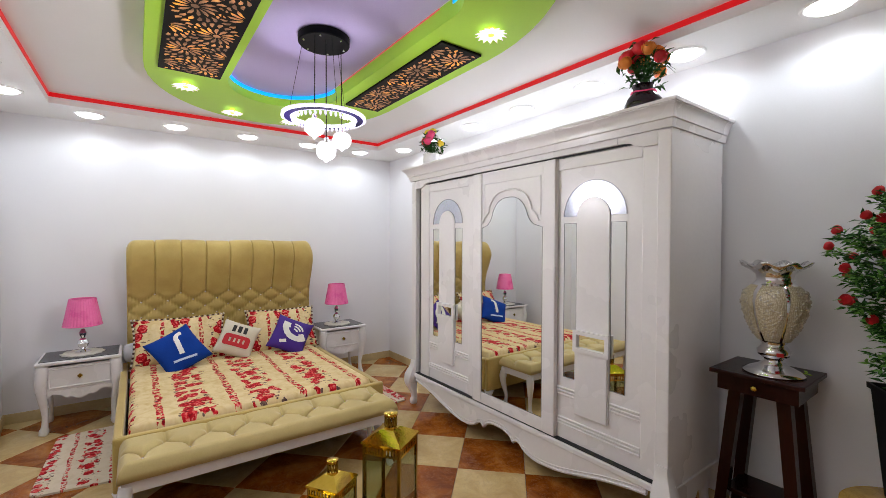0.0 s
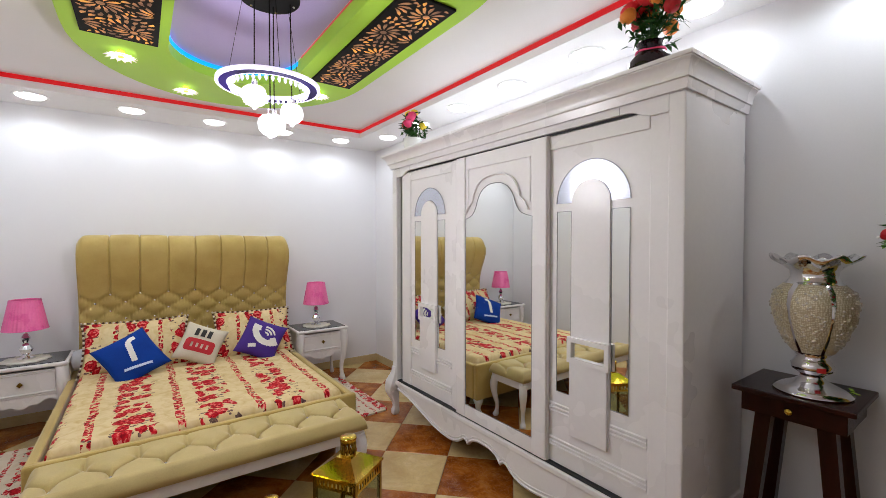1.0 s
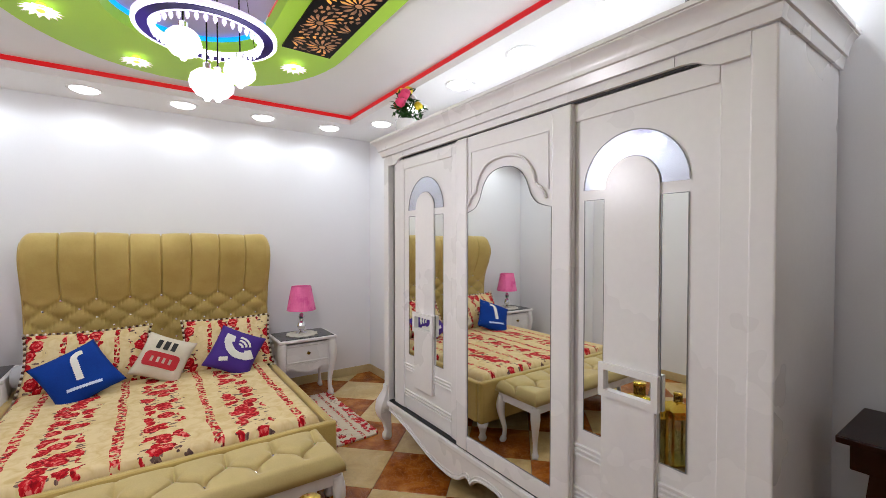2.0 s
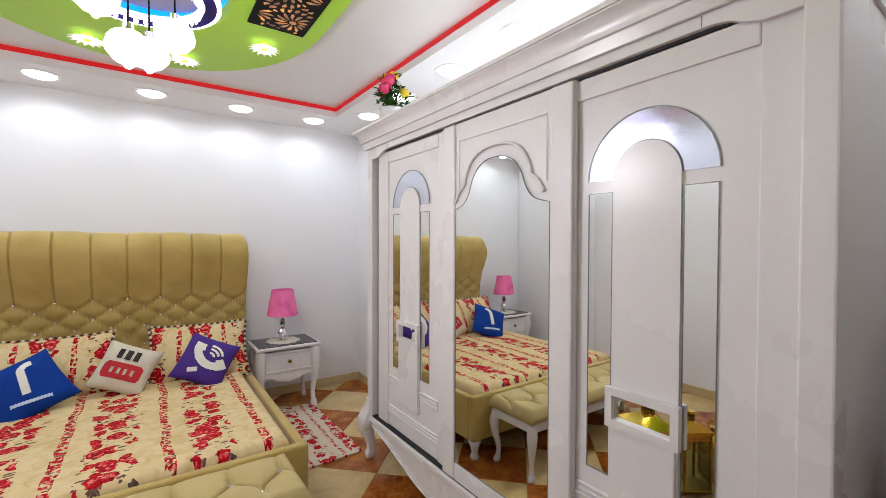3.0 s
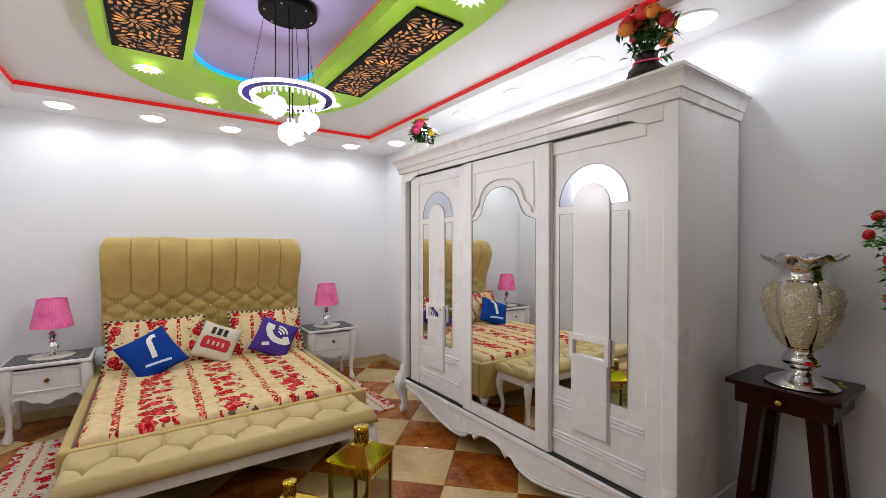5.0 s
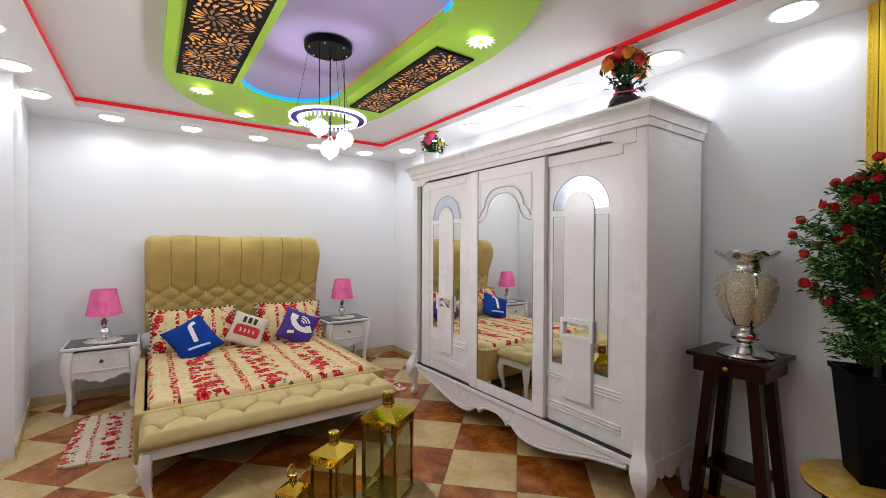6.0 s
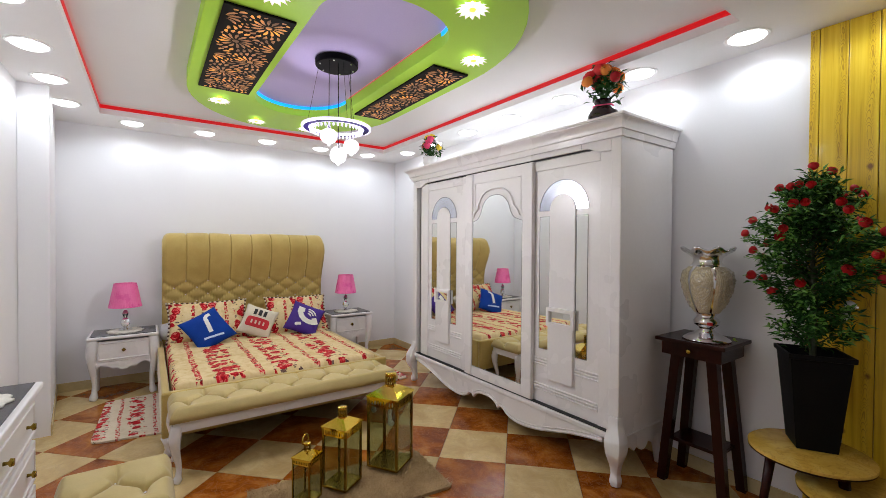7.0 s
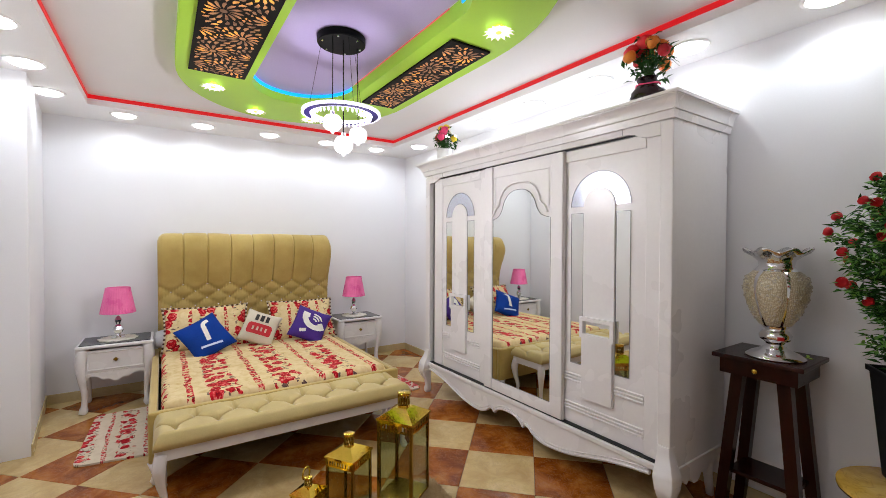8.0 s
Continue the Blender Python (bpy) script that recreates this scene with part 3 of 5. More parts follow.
for gx, gy, gz in globes:
    ribs = lambda r, z, a, k: (r * (1 + 0.035 * math.cos(10 * a)), z)
    g = part("globe", lathe([(0.006, -0.060), (0.014, -0.048), (0.033, -0.040), (0.050, -0.020), (0.054, 0.0), (0.047, 0.026), (0.032, 0.040), (0.014, 0.046)], 30, (gx, gy, gz), None, ribs), GLOBE, ch, "frosted ribbed glass globe, lit", smooth=True)
    part("cap", lathe([(0.013, 0.046), (0.013, 0.066), (0.005, 0.072)], 14, (gx, gy, gz)), CHROME, g)
    part("cord", sweep([(gx, gy, gz + 0.07), (CC[0] + (gx - CC[0]) * 0.95, CC[1] + (gy - CC[1]) * 0.95, TRAY - 0.045)], 0.0026, 6), BLACK_METAL, ch)
for k in range(3):
    a = 2 * math.pi * k / 3 + 0.5
    part("cord", sweep([(CC[0] + 0.198 * math.cos(a), CC[1] + 0.198 * math.sin(a), RING_Z + 0.012), (CC[0] + 0.12 * math.cos(a), CC[1] + 0.12 * math.sin(a), TRAY - 0.045)], 0.0012, 5), BLACK_METAL, ch)
for k in range(6):
    a = 2 * math.pi * k / 6
    part("screw", lathe([(0.006, -0.004), (0.007, 0.0)], 8, (CC[0] + 0.115 * math.cos(a), CC[1] + 0.115 * math.sin(a), TRAY - 0.049)), CHROME, ch)

# ---- wardrobe ----
MIRROR_EDGE = surf("mirror_bevel", (0.16, 0.16, 0.17), (0.24, 0.24, 0.25), 0.3, 0.4)
WX, WY0, WY1, WC = 2.155, 1.063, 3.455, 2.27
wd = thing("wardrobe", (2.43, WC, 0), "large white lacquered three-door wardrobe with arched mirrors", "wardrobe")
part("side_panel", box(WX + 0.01, 2.755, WY0, WY0 + 0.025, 0.29, 2.11, 0.002), LACQUER, wd)
part("side_panel", box(WX + 0.01, 2.755, WY1 - 0.025, WY1, 0.29, 2.11, 0.002), LACQUER, wd)
part("back_panel", box(2.70, 2.715, WY0 + 0.03, WY1 - 0.03, 0.30, 2.10), LACQUER, wd)
part("bottom_panel", box(WX + 0.06, 2.70, WY0 + 0.026, WY1 - 0.026, 0.27, 0.30), LACQUER, wd)
part("top_panel", box(WX + 0.005, 2.72, WY0, WY1, 2.105, 2.13), LACQUER, wd)
part("post", box(WX, WX + 0.05, WY0 - 0.001, WY0 + 0.068, 0.30, 2.104, 0.006), LACQUER, wd)
part("post", box(WX, WX + 0.05, WY1 - 0.068, WY1 + 0.001, 0.30, 2.104, 0.006), LACQUER, wd)
# top rail, its under edge curving down at both ends
ends = []
for y in np.linspace(WY0 + 0.068, WY1 - 0.068, 60):
    d = min(y - WY0 - 0.068, WY1 - 0.068 - y)
    ends.append((float(y), 2.070 - 0.036 * (1 - min(1.0, max(0.0, (d - 0.075) / 0.105)) ** 2 * (3 - 2 * min(1.0, max(0.0, (d - 0.075) / 0.105))))))
part("top_rail", slab([(WY0 + 0.0685, 2.104), (WY1 - 0.0685, 2.104)] + ends[::-1], WX + 0.002, WX + 0.020, "x"), LACQUER, wd)
for y in (WY0 + 0.285, WY1 - 0.285):
    part("joint", box(WX + 0.0008, WX + 0.003, y - 0.0012, y + 0.0012, 2.0715, 2.103), MIRROR_EDGE, wd, "fine joint in the rail")
# black strip added in the gap as the shadow line between rail and doors
part("track", box(WX + 0.021, WX + 0.052, WY0 + 0.07, WY1 - 0.07, 2.055, 2.098), BLACK_LINE, wd, "black strip for the shadow line under the rail")
# cornice, mitred round three sides
prof = [(0.0, 2.106), (0.013, 2.106), (0.015, 2.113), (0.024, 2.144), (0.033, 2.147), (0.034, 2.158), (0.037, 2.168), (0.045, 2.186), (0.058, 2.202), (0.068, 2.207), (0.069, 2.211), (0.077, 2.212), (0.078, 2.227), (0.0, 2.227)]
b = bmesh.new()
rows = []
for o, z in prof:
    rows.append([b.verts.new(q) for q in ((2.765, WY0 - o * 0.72, z), (WX - o, WY0 - o * 0.72, z), (WX - o, WY1 + o, z), (2.765, WY1 + o, z))])
for lo, hi in zip(rows, rows[1:] + rows[:1]):
    for i in range(3):
        b.faces.new((lo[i], lo[i + 1], hi[i + 1], hi[i]))
part("cornice", b, LACQUER, wd, "stepped and coved cornice", angle=32)
part("top_board", box(WX + 0.004, 2.733, WY0 + 0.004, WY1 - 0.004, 2.19, 2.216), LACQUER, wd)
# plinth rail and scalloped apron
part("bottom_rail", box(WX - 0.012, WX + 0.05, WY0 + 0.05, WY1 - 0.05, 0.272, 0.306, 0.006), LACQUER, wd)
part("track", box(WX + 0.004, WX + 0.045, WY0 + 0.07, WY1 - 0.07, 0.3065, 0.314), BLACK_LINE, wd, "black sliding track")
half = [(0.0, 0.195), (0.06, 0.192), (0.12, 0.17), (0.152, 0.138), (0.155, 0.136)]
half2 = smooth_line([(0.155, 0.136), (0.18, 0.158), (0.215, 0.152), (0.26, 0.118), (0.33, 0.098), (0.42, 0.096), (0.55, 0.112), (0.70, 0.150), (0.85, 0.192), (1.00, 0.222), (1.10, 0.235)], 4)
edge = smooth_line(half, 3)[:-1] + half2
low = [(WC - d, z) for d, z in edge[::-1]] + [(WC + d, z) for d, z in edge[1:]]
part("apron", slab(low + [(low[-1][0], 0.273), (low[0][0], 0.273)], WX - 0.002, WX + 0.020, "x"), LACQUER, wd, "scalloped apron")
bead = [(WX - 0.005, y, z + 0.012) for y, z in low]
part("apron_moulding", sweep(bead, 0.006, 6), LACQUER, wd, smooth=True)
part("apron_moulding", sweep([(WX - 0.003, y, min(z + 0.020, 0.268)) for _, y, z in bead], 0.004, 6), LACQUER, wd, smooth=True)
# legs and corner blocks, side aprons
for wy, s in ((WY0, -1), (WY1, 1)):
    pts = smooth_line([(WX + 0.022, wy - s * 0.028, 0.42), (WX + 0.018, wy - s * 0.026, 0.36), (WX - 0.002, wy - s * 0.010, 0.27), (WX - 0.010, wy - s * 0.004, 0.21), (WX + 0.010, wy - s * 0.018, 0.13), (WX + 0.016, wy - s * 0.022, 0.06), (WX + 0.002, wy - s * 0.012, 0.0)], 4)
    rad = [float(np.interp(p[2], (0, 0.03, 0.07, 0.13, 0.21, 0.27, 0.36, 0.42), (0.020, 0.030, 0.022, 0.028, 0.046, 0.053, 0.036, 0.030))) for p in pts]
    lg = sweep(pts, rad, 4, None, True)
    bmesh.ops.bevel(lg, geom=[ed for ed in lg.edges if abs(ed.verts[0].co.z - ed.verts[1].co.z) > 0.004], offset=0.007, segments=2, profile=0.5, affect="EDGES")
    part("leg", lg, LACQUER, wd, "carved squared cabriole leg", angle=40)
    part("leg", sweep([(2.66, wy - s * 0.04, 0.28), (2.66, wy - s * 0.04, 0.12), (2.67, wy - s * 0.03, 0.0)], [0.036, 0.026, 0.022], 8), LACQUER, wd, "plain back leg", smooth=True)
    sc = smooth_line([(WX + 0.07, 0.20), (WX + 0.13, 0.215), (WX + 0.17, 0.180), (WX + 0.21, 0.20), (WX + 0.25, 0.165), (WX + 0.30, 0.165), (WX + 0.34, 0.20), (WX + 0.38, 0.18), (WX + 0.43, 0.215), (WX + 0.50, 0.22)], 4)
    part("side_moulding", sweep([(WX + 0.07, wy + s * 0.004, 0.292), (2.74, wy + s * 0.004, 0.292)], 0.007, 6), LACQUER, wd)
    part("side_apron", slab(sc + [(WX + 0.50, 0.289), (WX + 0.07, 0.289)], wy + s * 0.002, wy - s * 0.018, "y"), LACQUER, wd, "scalloped side apron")




def arc(cy, cz, r, n=20, a0=0.0, a1=math.pi):
    return [(cy + r * math.cos(a0 + (a1 - a0) * i / n), cz + r * math.sin(a0 + (a1 - a0) * i / n)) for i in range(n + 1)]


def side_door(cy, x):
    """Sliding door with two tall mirrors, an arched mirror and a long handle plate."""
    d = part("door", box(x, x + 0.022, cy - 0.40, cy + 0.40, 0.316, 2.066, 0.003), LACQUER, wd)
    # raised stiles and rails
    part("stile", box(x - 0.010, x + 0.001, cy - 0.400, cy - 0.295, 0.318, 2.064, 0.004), LACQUER, d)
    part("stile", box(x - 0.010, x + 0.001, cy + 0.265, cy + 0.400, 0.318, 2.064, 0.004), LACQUER, d)
    part("rail", box(x - 0.010, x + 0.001, cy - 0.294, cy + 0.264, 1.985, 2.064, 0.004), LACQUER, d)
    for s in (-1, 1):
        y0, y1 = sorted((cy + s * 0.112, cy + s * 0.205))
        part("mirror", box(x - 0.003, x + 0.002, y0, y1, 0.705, 1.655), MIRROR, d, "tall narrow mirror")
        part("mirror_edge", ring_slab([(y0, 0.705), (y1, 0.705), (y1, 1.655), (y0, 1.655)], [(y0 + 0.003, 0.708), (y1 - 0.003, 0.708), (y1 - 0.003, 1.652), (y0 + 0.003, 1.652)], x - 0.0045, x - 0.0028, "x"), MIRROR_EDGE, d)
    out, inn = arc(cy, 1.695, 0.205), arc(cy, 1.695, 0.112)
    part("arch_mirror", slab(out + inn[::-1], x - 0.003, x + 0.002, "x"), FROST, d, "frosted arched mirror")
    o2, i2 = arc(cy, 1.695, 0.209), arc(cy, 1.695, 0.205)
    part("mirror_edge", slab(o2 + i2[::-1], x - 0.005, x - 0.0025, "x"), MIRROR_EDGE, d)
    o2, i2 = arc(cy, 1.695, 0.112), arc(cy, 1.695, 0.109)
    part("mirror_edge", slab(o2 + i2[::-1], x - 0.005, x - 0.0025, "x"), MIRROR_EDGE, d)
    plate = [(cy - 0.108, 0.51), (cy + 0.108, 0.51)] + arc(cy, 1.695, 0.108)
    part("centre_plate", slab(plate, x - 0.010, x + 0.001, "x"), LACQUER, d)
    part("handle_plate", box(x - 0.022, x - 0.0102, cy - 0.104, cy + 0.110, 0.505, 0.895, 0.004), LACQUER, d, "proud white handle plate")
    fr = [(cy - 0.118, 0.885), (cy + 0.118, 0.885), (cy + 0.118, 1.015), (cy - 0.118, 1.015)]
    fi = [(cy - 0.094, 0.912), (cy + 0.094, 0.912), (cy + 0.094, 0.990), (cy - 0.094, 0.990)]
    part("handle_frame", ring_slab(fr, fi, x - 0.030, x - 0.0102, "x"), LACQUER, d, "square framed white handle")
    part("handle_mirror", box(x - 0.0135, x - 0.0101, cy - 0.0935, cy + 0.0935, 0.9125, 0.9895), MIRROR, d, "small mirror inset")
    # ribbed mouldings under the mirrors
    for z in (0.632, 0.612, 0.592):
        part("moulding", sweep([(x - 0.002, cy - 0.29, z), (x - 0.002, cy - 0.112, z)], 0.008, 6), LACQUER, d)
        part("moulding", sweep([(x - 0.002, cy + 0.114, z), (x - 0.002, cy + 0.26, z)], 0.008, 6), LACQUER, d)
    for z in (0.446, 0.426, 0.406):
        part("moulding", sweep([(x - 0.002, cy - 0.29, z), (x - 0.002, cy + 0.26, z)], 0.008, 6), LACQUER, d)


side_door(1.512, 2.186)
side_door(2.930, 2.186)

# middle door with the big mirror
MC, MX = 2.155, 2.158
md = part("door", box(MX + 0.003, MX + 0.022, MC - 0.395, MC + 0.395, 0.316, 2.06, 0.003), LACQUER, wd)
top = smooth_line([(0.0, 1.862), (0.06, 1.856), (0.12, 1.830), (0.165, 1.780), (0.195, 1.715), (0.235, 1.672), (0.295, 1.652)], 5)
AC = MC + 0.014
shape = [(MC + 0.295, 1.648)] + [(AC + 0.935 * d, z - 0.006) for d, z in top[::-1]] + [(AC - 0.935 * d, z - 0.006) for d, z in top[1:]] + [(MC - 0.290, 1.640)]
part("mirror", slab([(MC - 0.290, 0.405), (MC + 0.295, 0.405)] + shape, MX - 0.004, MX + 0.004, "x"), MIRROR, md, "tall mirror with a curved top")
edge_line = [(MX - 0.0045, y, z) for y, z in [(MC - 0.290, 0.405), (MC + 0.295, 0.405)] + shape + [(MC - 0.290, 0.405)]]
part("mirror_edge", sweep(edge_line, 0.0022, 6), MIRROR_EDGE, md)
part("stile", box(MX - 0.012, MX + 0.004, MC - 0.395, MC - 0.294, 0.318, 2.058, 0.008), LACQUER, md)
part("stile", box(MX - 0.012, MX + 0.004, MC + 0.300, MC + 0.395, 0.318, 2.058, 0.008), LACQUER, md)
part("rail", box(MX - 0.008, MX + 0.004, MC - 0.2935, MC + 0.2995, 0.318, 0.398, 0.004), LACQUER, md)
frame_top = smooth_line([(0.0, 1.915), (0.09, 1.905), (0.165, 1.870), (0.215, 1.800), (0.225, 1.760), (0.262, 1.735), (0.296, 1.685)], 5)
inner = [(MX - 0.008, AC + 0.935 * d, z - 0.006) for d, z in frame_top[::-1]] + [(MX - 0.008, AC - 0.935 * d, z - 0.006) for d, z in frame_top[1:]]
part("arch_moulding", sweep(inner, 0.0065, 6), LACQUER, md, smooth=True)
part("panel_moulding", sweep([(MX - 0.002, MC - 0.27, 1.72), (MX - 0.002, MC - 0.27, 1.972), (MX - 0.002, MC + 0.27, 1.972), (MX - 0.002, MC + 0.27, 1.72)], 0.0032, 6), LACQUER, md)

# ---- bed ----
HX0, HX1 = -0.03, 1.635
bed = thing("bed", (0.82, 3.9, 0), "double bed upholstered in beige velvet with a tall tufted headboard", "bed")
profile = smooth_line([(4.84, 0.28), (4.84, 0.55), (4.85, 0.80), (4.845, 0.95), (4.81, 1.09), (4.750, 1.23), (4.715, 1.37), (4.735, 1.475), (4.79, 1.530), (4.87, 1.530), (4.935, 1.46), (4.955, 1.32), (4.945, 1.10), (4.935, 0.80), (4.93, 0.28)], 8)
SU, SV, ZB = (HX1 - HX0) / 8.0, 0.072, 1.04
npf = len(profile) - 1


def head_point(u, w):
    k = min(int(round(w * npf)), npf)
    y, z = profile[k]
    ya, za = profile[max(k - 1, 0)]
    yb, zb = profile[min(k + 1, npf)]
    ln = math.hypot(yb - ya, zb - za) or 1.0
    ny, nz = -(zb - za) / ln, (yb - ya) / ln
    x = HX0 + u * (HX1 - HX0)
    q = (x - HX0) / SU
    front = k < npf * 0.66
    if z > ZB or not front:
        seam = abs(q - min(7, max(1, round(q)))) * SU
        t = 0.72 + 0.10 * abs(math.sin(math.pi * q)) - 0.55 * math.exp(-(seam / 0.0045) ** 2)
    else:
        v = (ZB - z) / (2 * SV)
        t = abs(math.sin(math.pi * (q + v)) * math.sin(math.pi * (q - v))) ** 0.40
    amp = 0.032 if front else 0.012
    side = min(1.0, min(u, 1 - u) / 0.022) ** 0.5
    off = amp * t - 0.012 + 0.004 * math.sin(9 * x + 3 * z)
    off -= 0.020 * (1 - side)
    # rounded upper corners
    e = min(1.0, min(u, 1 - u) * (HX1 - HX0) / 0.07)
    drop = 0.055 * (1 - math.sqrt(1 - (1 - e) ** 2)) * min(1.0, max(0.0, (z - 1.25) / 0.25))
    return (x, y + ny * off, z + nz * off - drop)


hb = part("headboard", sheet(400, npf, head_point), VELVET, bed, "tall rolled beige velvet headboard with crystal buttons", smooth=True)
for x in (HX0 + 0.002, HX1 - 0.002):
    part("side_cheek", slab([(y, z - 0.055 * min(1.0, max(0.0, (z - 1.25) / 0.25))) for y, z in profile], x - 0.004, x + 0.004, "x"), VELVET, hb)
for row in range(9):
    z = ZB - row * SV
    y = float(np.interp(z, [p[1] for p in profile[:64]], [p[0] for p in profile[:64]]))
    for i in range(9):
        x = HX0 + (i + (0.5 if row % 2 else 0.0)) * SU
        if HX0 + 0.05 < x < HX1 - 0.05 and z > 0.62:
            b = bmesh.new()
            bmesh.ops.create_icosphere(b, subdivisions=1, radius=0.0115, matrix=Matrix.Translation((x, y + 0.004, z)))
            part("button", b, CRYSTAL, hb, "sparkling crystal button" if (row, i) == (0, 1) else "")
BX0, BX1, BY = -0.075, 1.605, 3.03
part("side_rail", box(BX0, BX0 + 0.05, BY + 0.002, 4.84, 0.13, 0.43, 0.012), VELVET, bed)
part("side_rail", box(BX1 - 0.05, BX1, BY + 0.002, 4.84, 0.13, 0.43, 0.012), VELVET, bed)
part("foot_rail", box(BX0, BX1, BY - 0.05, BY, 0.13, 0.44, 0.014), VELVET, bed)
# base coloured black to carry the shade in the gap beside the mattress
part("slat_base", box(BX0 + 0.051, BX1 - 0.051, BY + 0.001, 4.82, 0.20, 0.24), BLACK_LINE, bed)
for x in (BX0 + 0.04, BX1 - 0.04):
    for y in (BY - 0.02, 4.75):
        part("foot", lathe([(0.022, 0.0), (0.032, 0.02), (0.020, 0.05), (0.030, 0.09), (0.045, 0.129)], 14, (x, y, 0)), LACQUER, bed, "turned white foot", smooth=True)

cover = thing("bedcover", (0.775, 3.9, 0.24), "cream bedcover with columns of red roses over a mattress", "bedcover")
MXA, MXB, MYA, MYB = BX0 + 0.068, BX1 - 0.078, BY + 0.018, 4.80
MZ = 0.470


def cover_point(u, v):
    x, y = MXA + u * (MXB - MXA), MYA + v * (MYB - MYA)
    d = min(x - MXA, MXB - x, y - MYA, MYB - y)
    r = 0.045
    z = MZ - (r - math.sqrt(max(0.0, r * r - (r - d) ** 2)) if d < r else 0.0)
    z += 0.004 * noise.noise(Vector((x * 3.1, y * 2.3, 0))) + 0.0022 * noise.noise(Vector((x * 13, y * 11, 2)))
    return (x, y, z)


b = sheet(110, 120, cover_point)
edge_loop = [e for e in b.edges if e.is_boundary]
ext = bmesh.ops.extrude_edge_only(b, edges=edge_loop)
for vv in ext["geom"]:
    if isinstance(vv, bmesh.types.BMVert):
        vv.co.z = 0.245
part("quilt", b, BEDCLOTH, cover, "cream quilt with columns of red roses", smooth=True)
part("mattress", box(MXA + 0.004, MXB - 0.004, MYA + 0.004, MYB - 0.004, 0.241, MZ - 0.03, 0.02), GREY_CLOTH, cover, "mattress under the cover")


# ---- cushions ----
def pillow_z(u, v, t):
    return t * max(0.0, (1 - abs(u) ** 2.6) * (1 - abs(v) ** 2.6)) ** 0.55


def pillow(name, w, h, t, material, m, label, category="pillow", group="", trim=None):
    """A stuffed cushion, w by h, t half thick; local x across, y up, z to its front."""
    ob = new(name)
    ob.matrix_basis = m
    ORIGIN[ob] = Vector((0, 0, 0))
    tagged(ob, label, category, group)
    b = bmesh.new()
    n = 26
    for side in (1, -1):
        def fn(u, v, side=side):
            a, c = 2 * u - 1, 2 * v - 1
            pin = 1 - 0.07 * (1 - c * c) * (abs(a) ** 3)
            pin2 = 1 - 0.07 * (1 - a * a) * (abs(c) ** 3)
            wr = 0.004 * noise.noise(Vector((a * 3 + side, c * 3, w * 9)))
            return (a * w / 2 * pin, c * h / 2 * pin2, side * (pillow_z(a, c, t) + (wr if abs(a) < 0.95 and abs(c) < 0.95 else 0)))
        sheet(n, n, fn, b)
    bmesh.ops.remove_doubles(b, verts=b.verts, dist=0.0008)
    part("cover", b, material, ob, smooth=True)
    if trim:
        for q_i, (a, c) in enumerate([(i / 16 - 1, s) for i in range(33) for s in (-1, 1)] + [(s, i / 11 - 1) for i in range(23) for s in (-1, 1)]):
            pin = 1 - 0.07 * (1 - c * c) * (abs(a) ** 3)
            pin2 = 1 - 0.07 * (1 - a * a) * (abs(c) ** 3)
            q = bmesh.new()
            bmesh.ops.create_icosphere(q, subdivisions=1, radius=0.0105, matrix=Matrix.Translation((a * (w / 2 + 0.006) * pin, c * (h / 2 + 0.006) * pin2, 0)))
            part("pompom", q, trim[(q_i // 2) % 2], ob)
    return ob


def print_on(ob, name, w, h, t, inside, material, label="", n=96):
    """A printed shape on the cushion's front, following its curve."""
    b = bmesh.new()
    vs = {}

    def vert(i, j):
        if (i, j) not in vs:
            a, c = 2 * i / n - 1, 2 * j / n - 1
            pin = 1 - 0.07 * (1 - c * c) * (abs(a) ** 3)
            pin2 = 1 - 0.07 * (1 - a * a) * (abs(c) ** 3)
            vs[i, j] = b.verts.new((a * w / 2 * pin, c * h / 2 * pin2, pillow_z(a, c, t) + 0.0055))
        return vs[i, j]
    for i in range(n):
        for j in range(n):
            if inside(2 * (i + 0.5) / n - 1, 2 * (j + 0.5) / n - 1):
                b.faces.new((vert(i, j), vert(i + 1, j), vert(i + 1, j + 1), vert(i, j + 1)))
    part(name, b, material, ob, label, smooth=True)


BLUE_CLOTH = surf("blue_cloth", (0.002, 0.030, 0.22), (0.003, 0.044, 0.29), 0.75, 0, 6, 150, 0.3, 0.002, 0.0, (1, 1, 1), 0.0, 0.15)
PURPLE_CLOTH = surf("purple_cloth", (0.040, 0.008, 0.19), (0.055, 0.014, 0.24), 0.75, 0, 6, 150, 0.3)
BEIGE_CLOTH = surf("beige_cloth", (0.58, 0.52, 0.40), (0.68, 0.62, 0.50), 0.8, 0, 6, 150, 0.3)
WHITE_PRINT = surf("white_print", (0.66, 0.64, 0.58), (0.78, 0.77, 0.72), 0.8, 0, 8, 150, 0.2)
PALE_PRINT = surf("pale_blue_print", (0.45, 0.58, 0.80), (0.55, 0.66, 0.86), 0.8)
RED_PRINT = surf("red_print", (0.42, 0.008, 0.015), (0.52, 0.015, 0.025), 0.75, 0, 8, 150, 0.2)
BLACK_PRINT = surf("black_print", (0.015, 0.014, 0.014), (0.03, 0.028, 0.028), 0.8)
POMPOM = (surf("brown_pompom", (0.07, 0.03, 0.02), (0.12, 0.06, 0.04), 0.9), surf("cream_pompom", (0.7, 0.62, 0.5), (0.78, 0.7, 0.58), 0.9))

pillow("floral_pillow", 0.72, 0.44, 0.075, PILLOWCLOTH, pose(0.36, 4.55, 0.640, 58, 0, -2), "cream pillow with red roses and a bobble trim", group="bed pillows", trim=POMPOM)
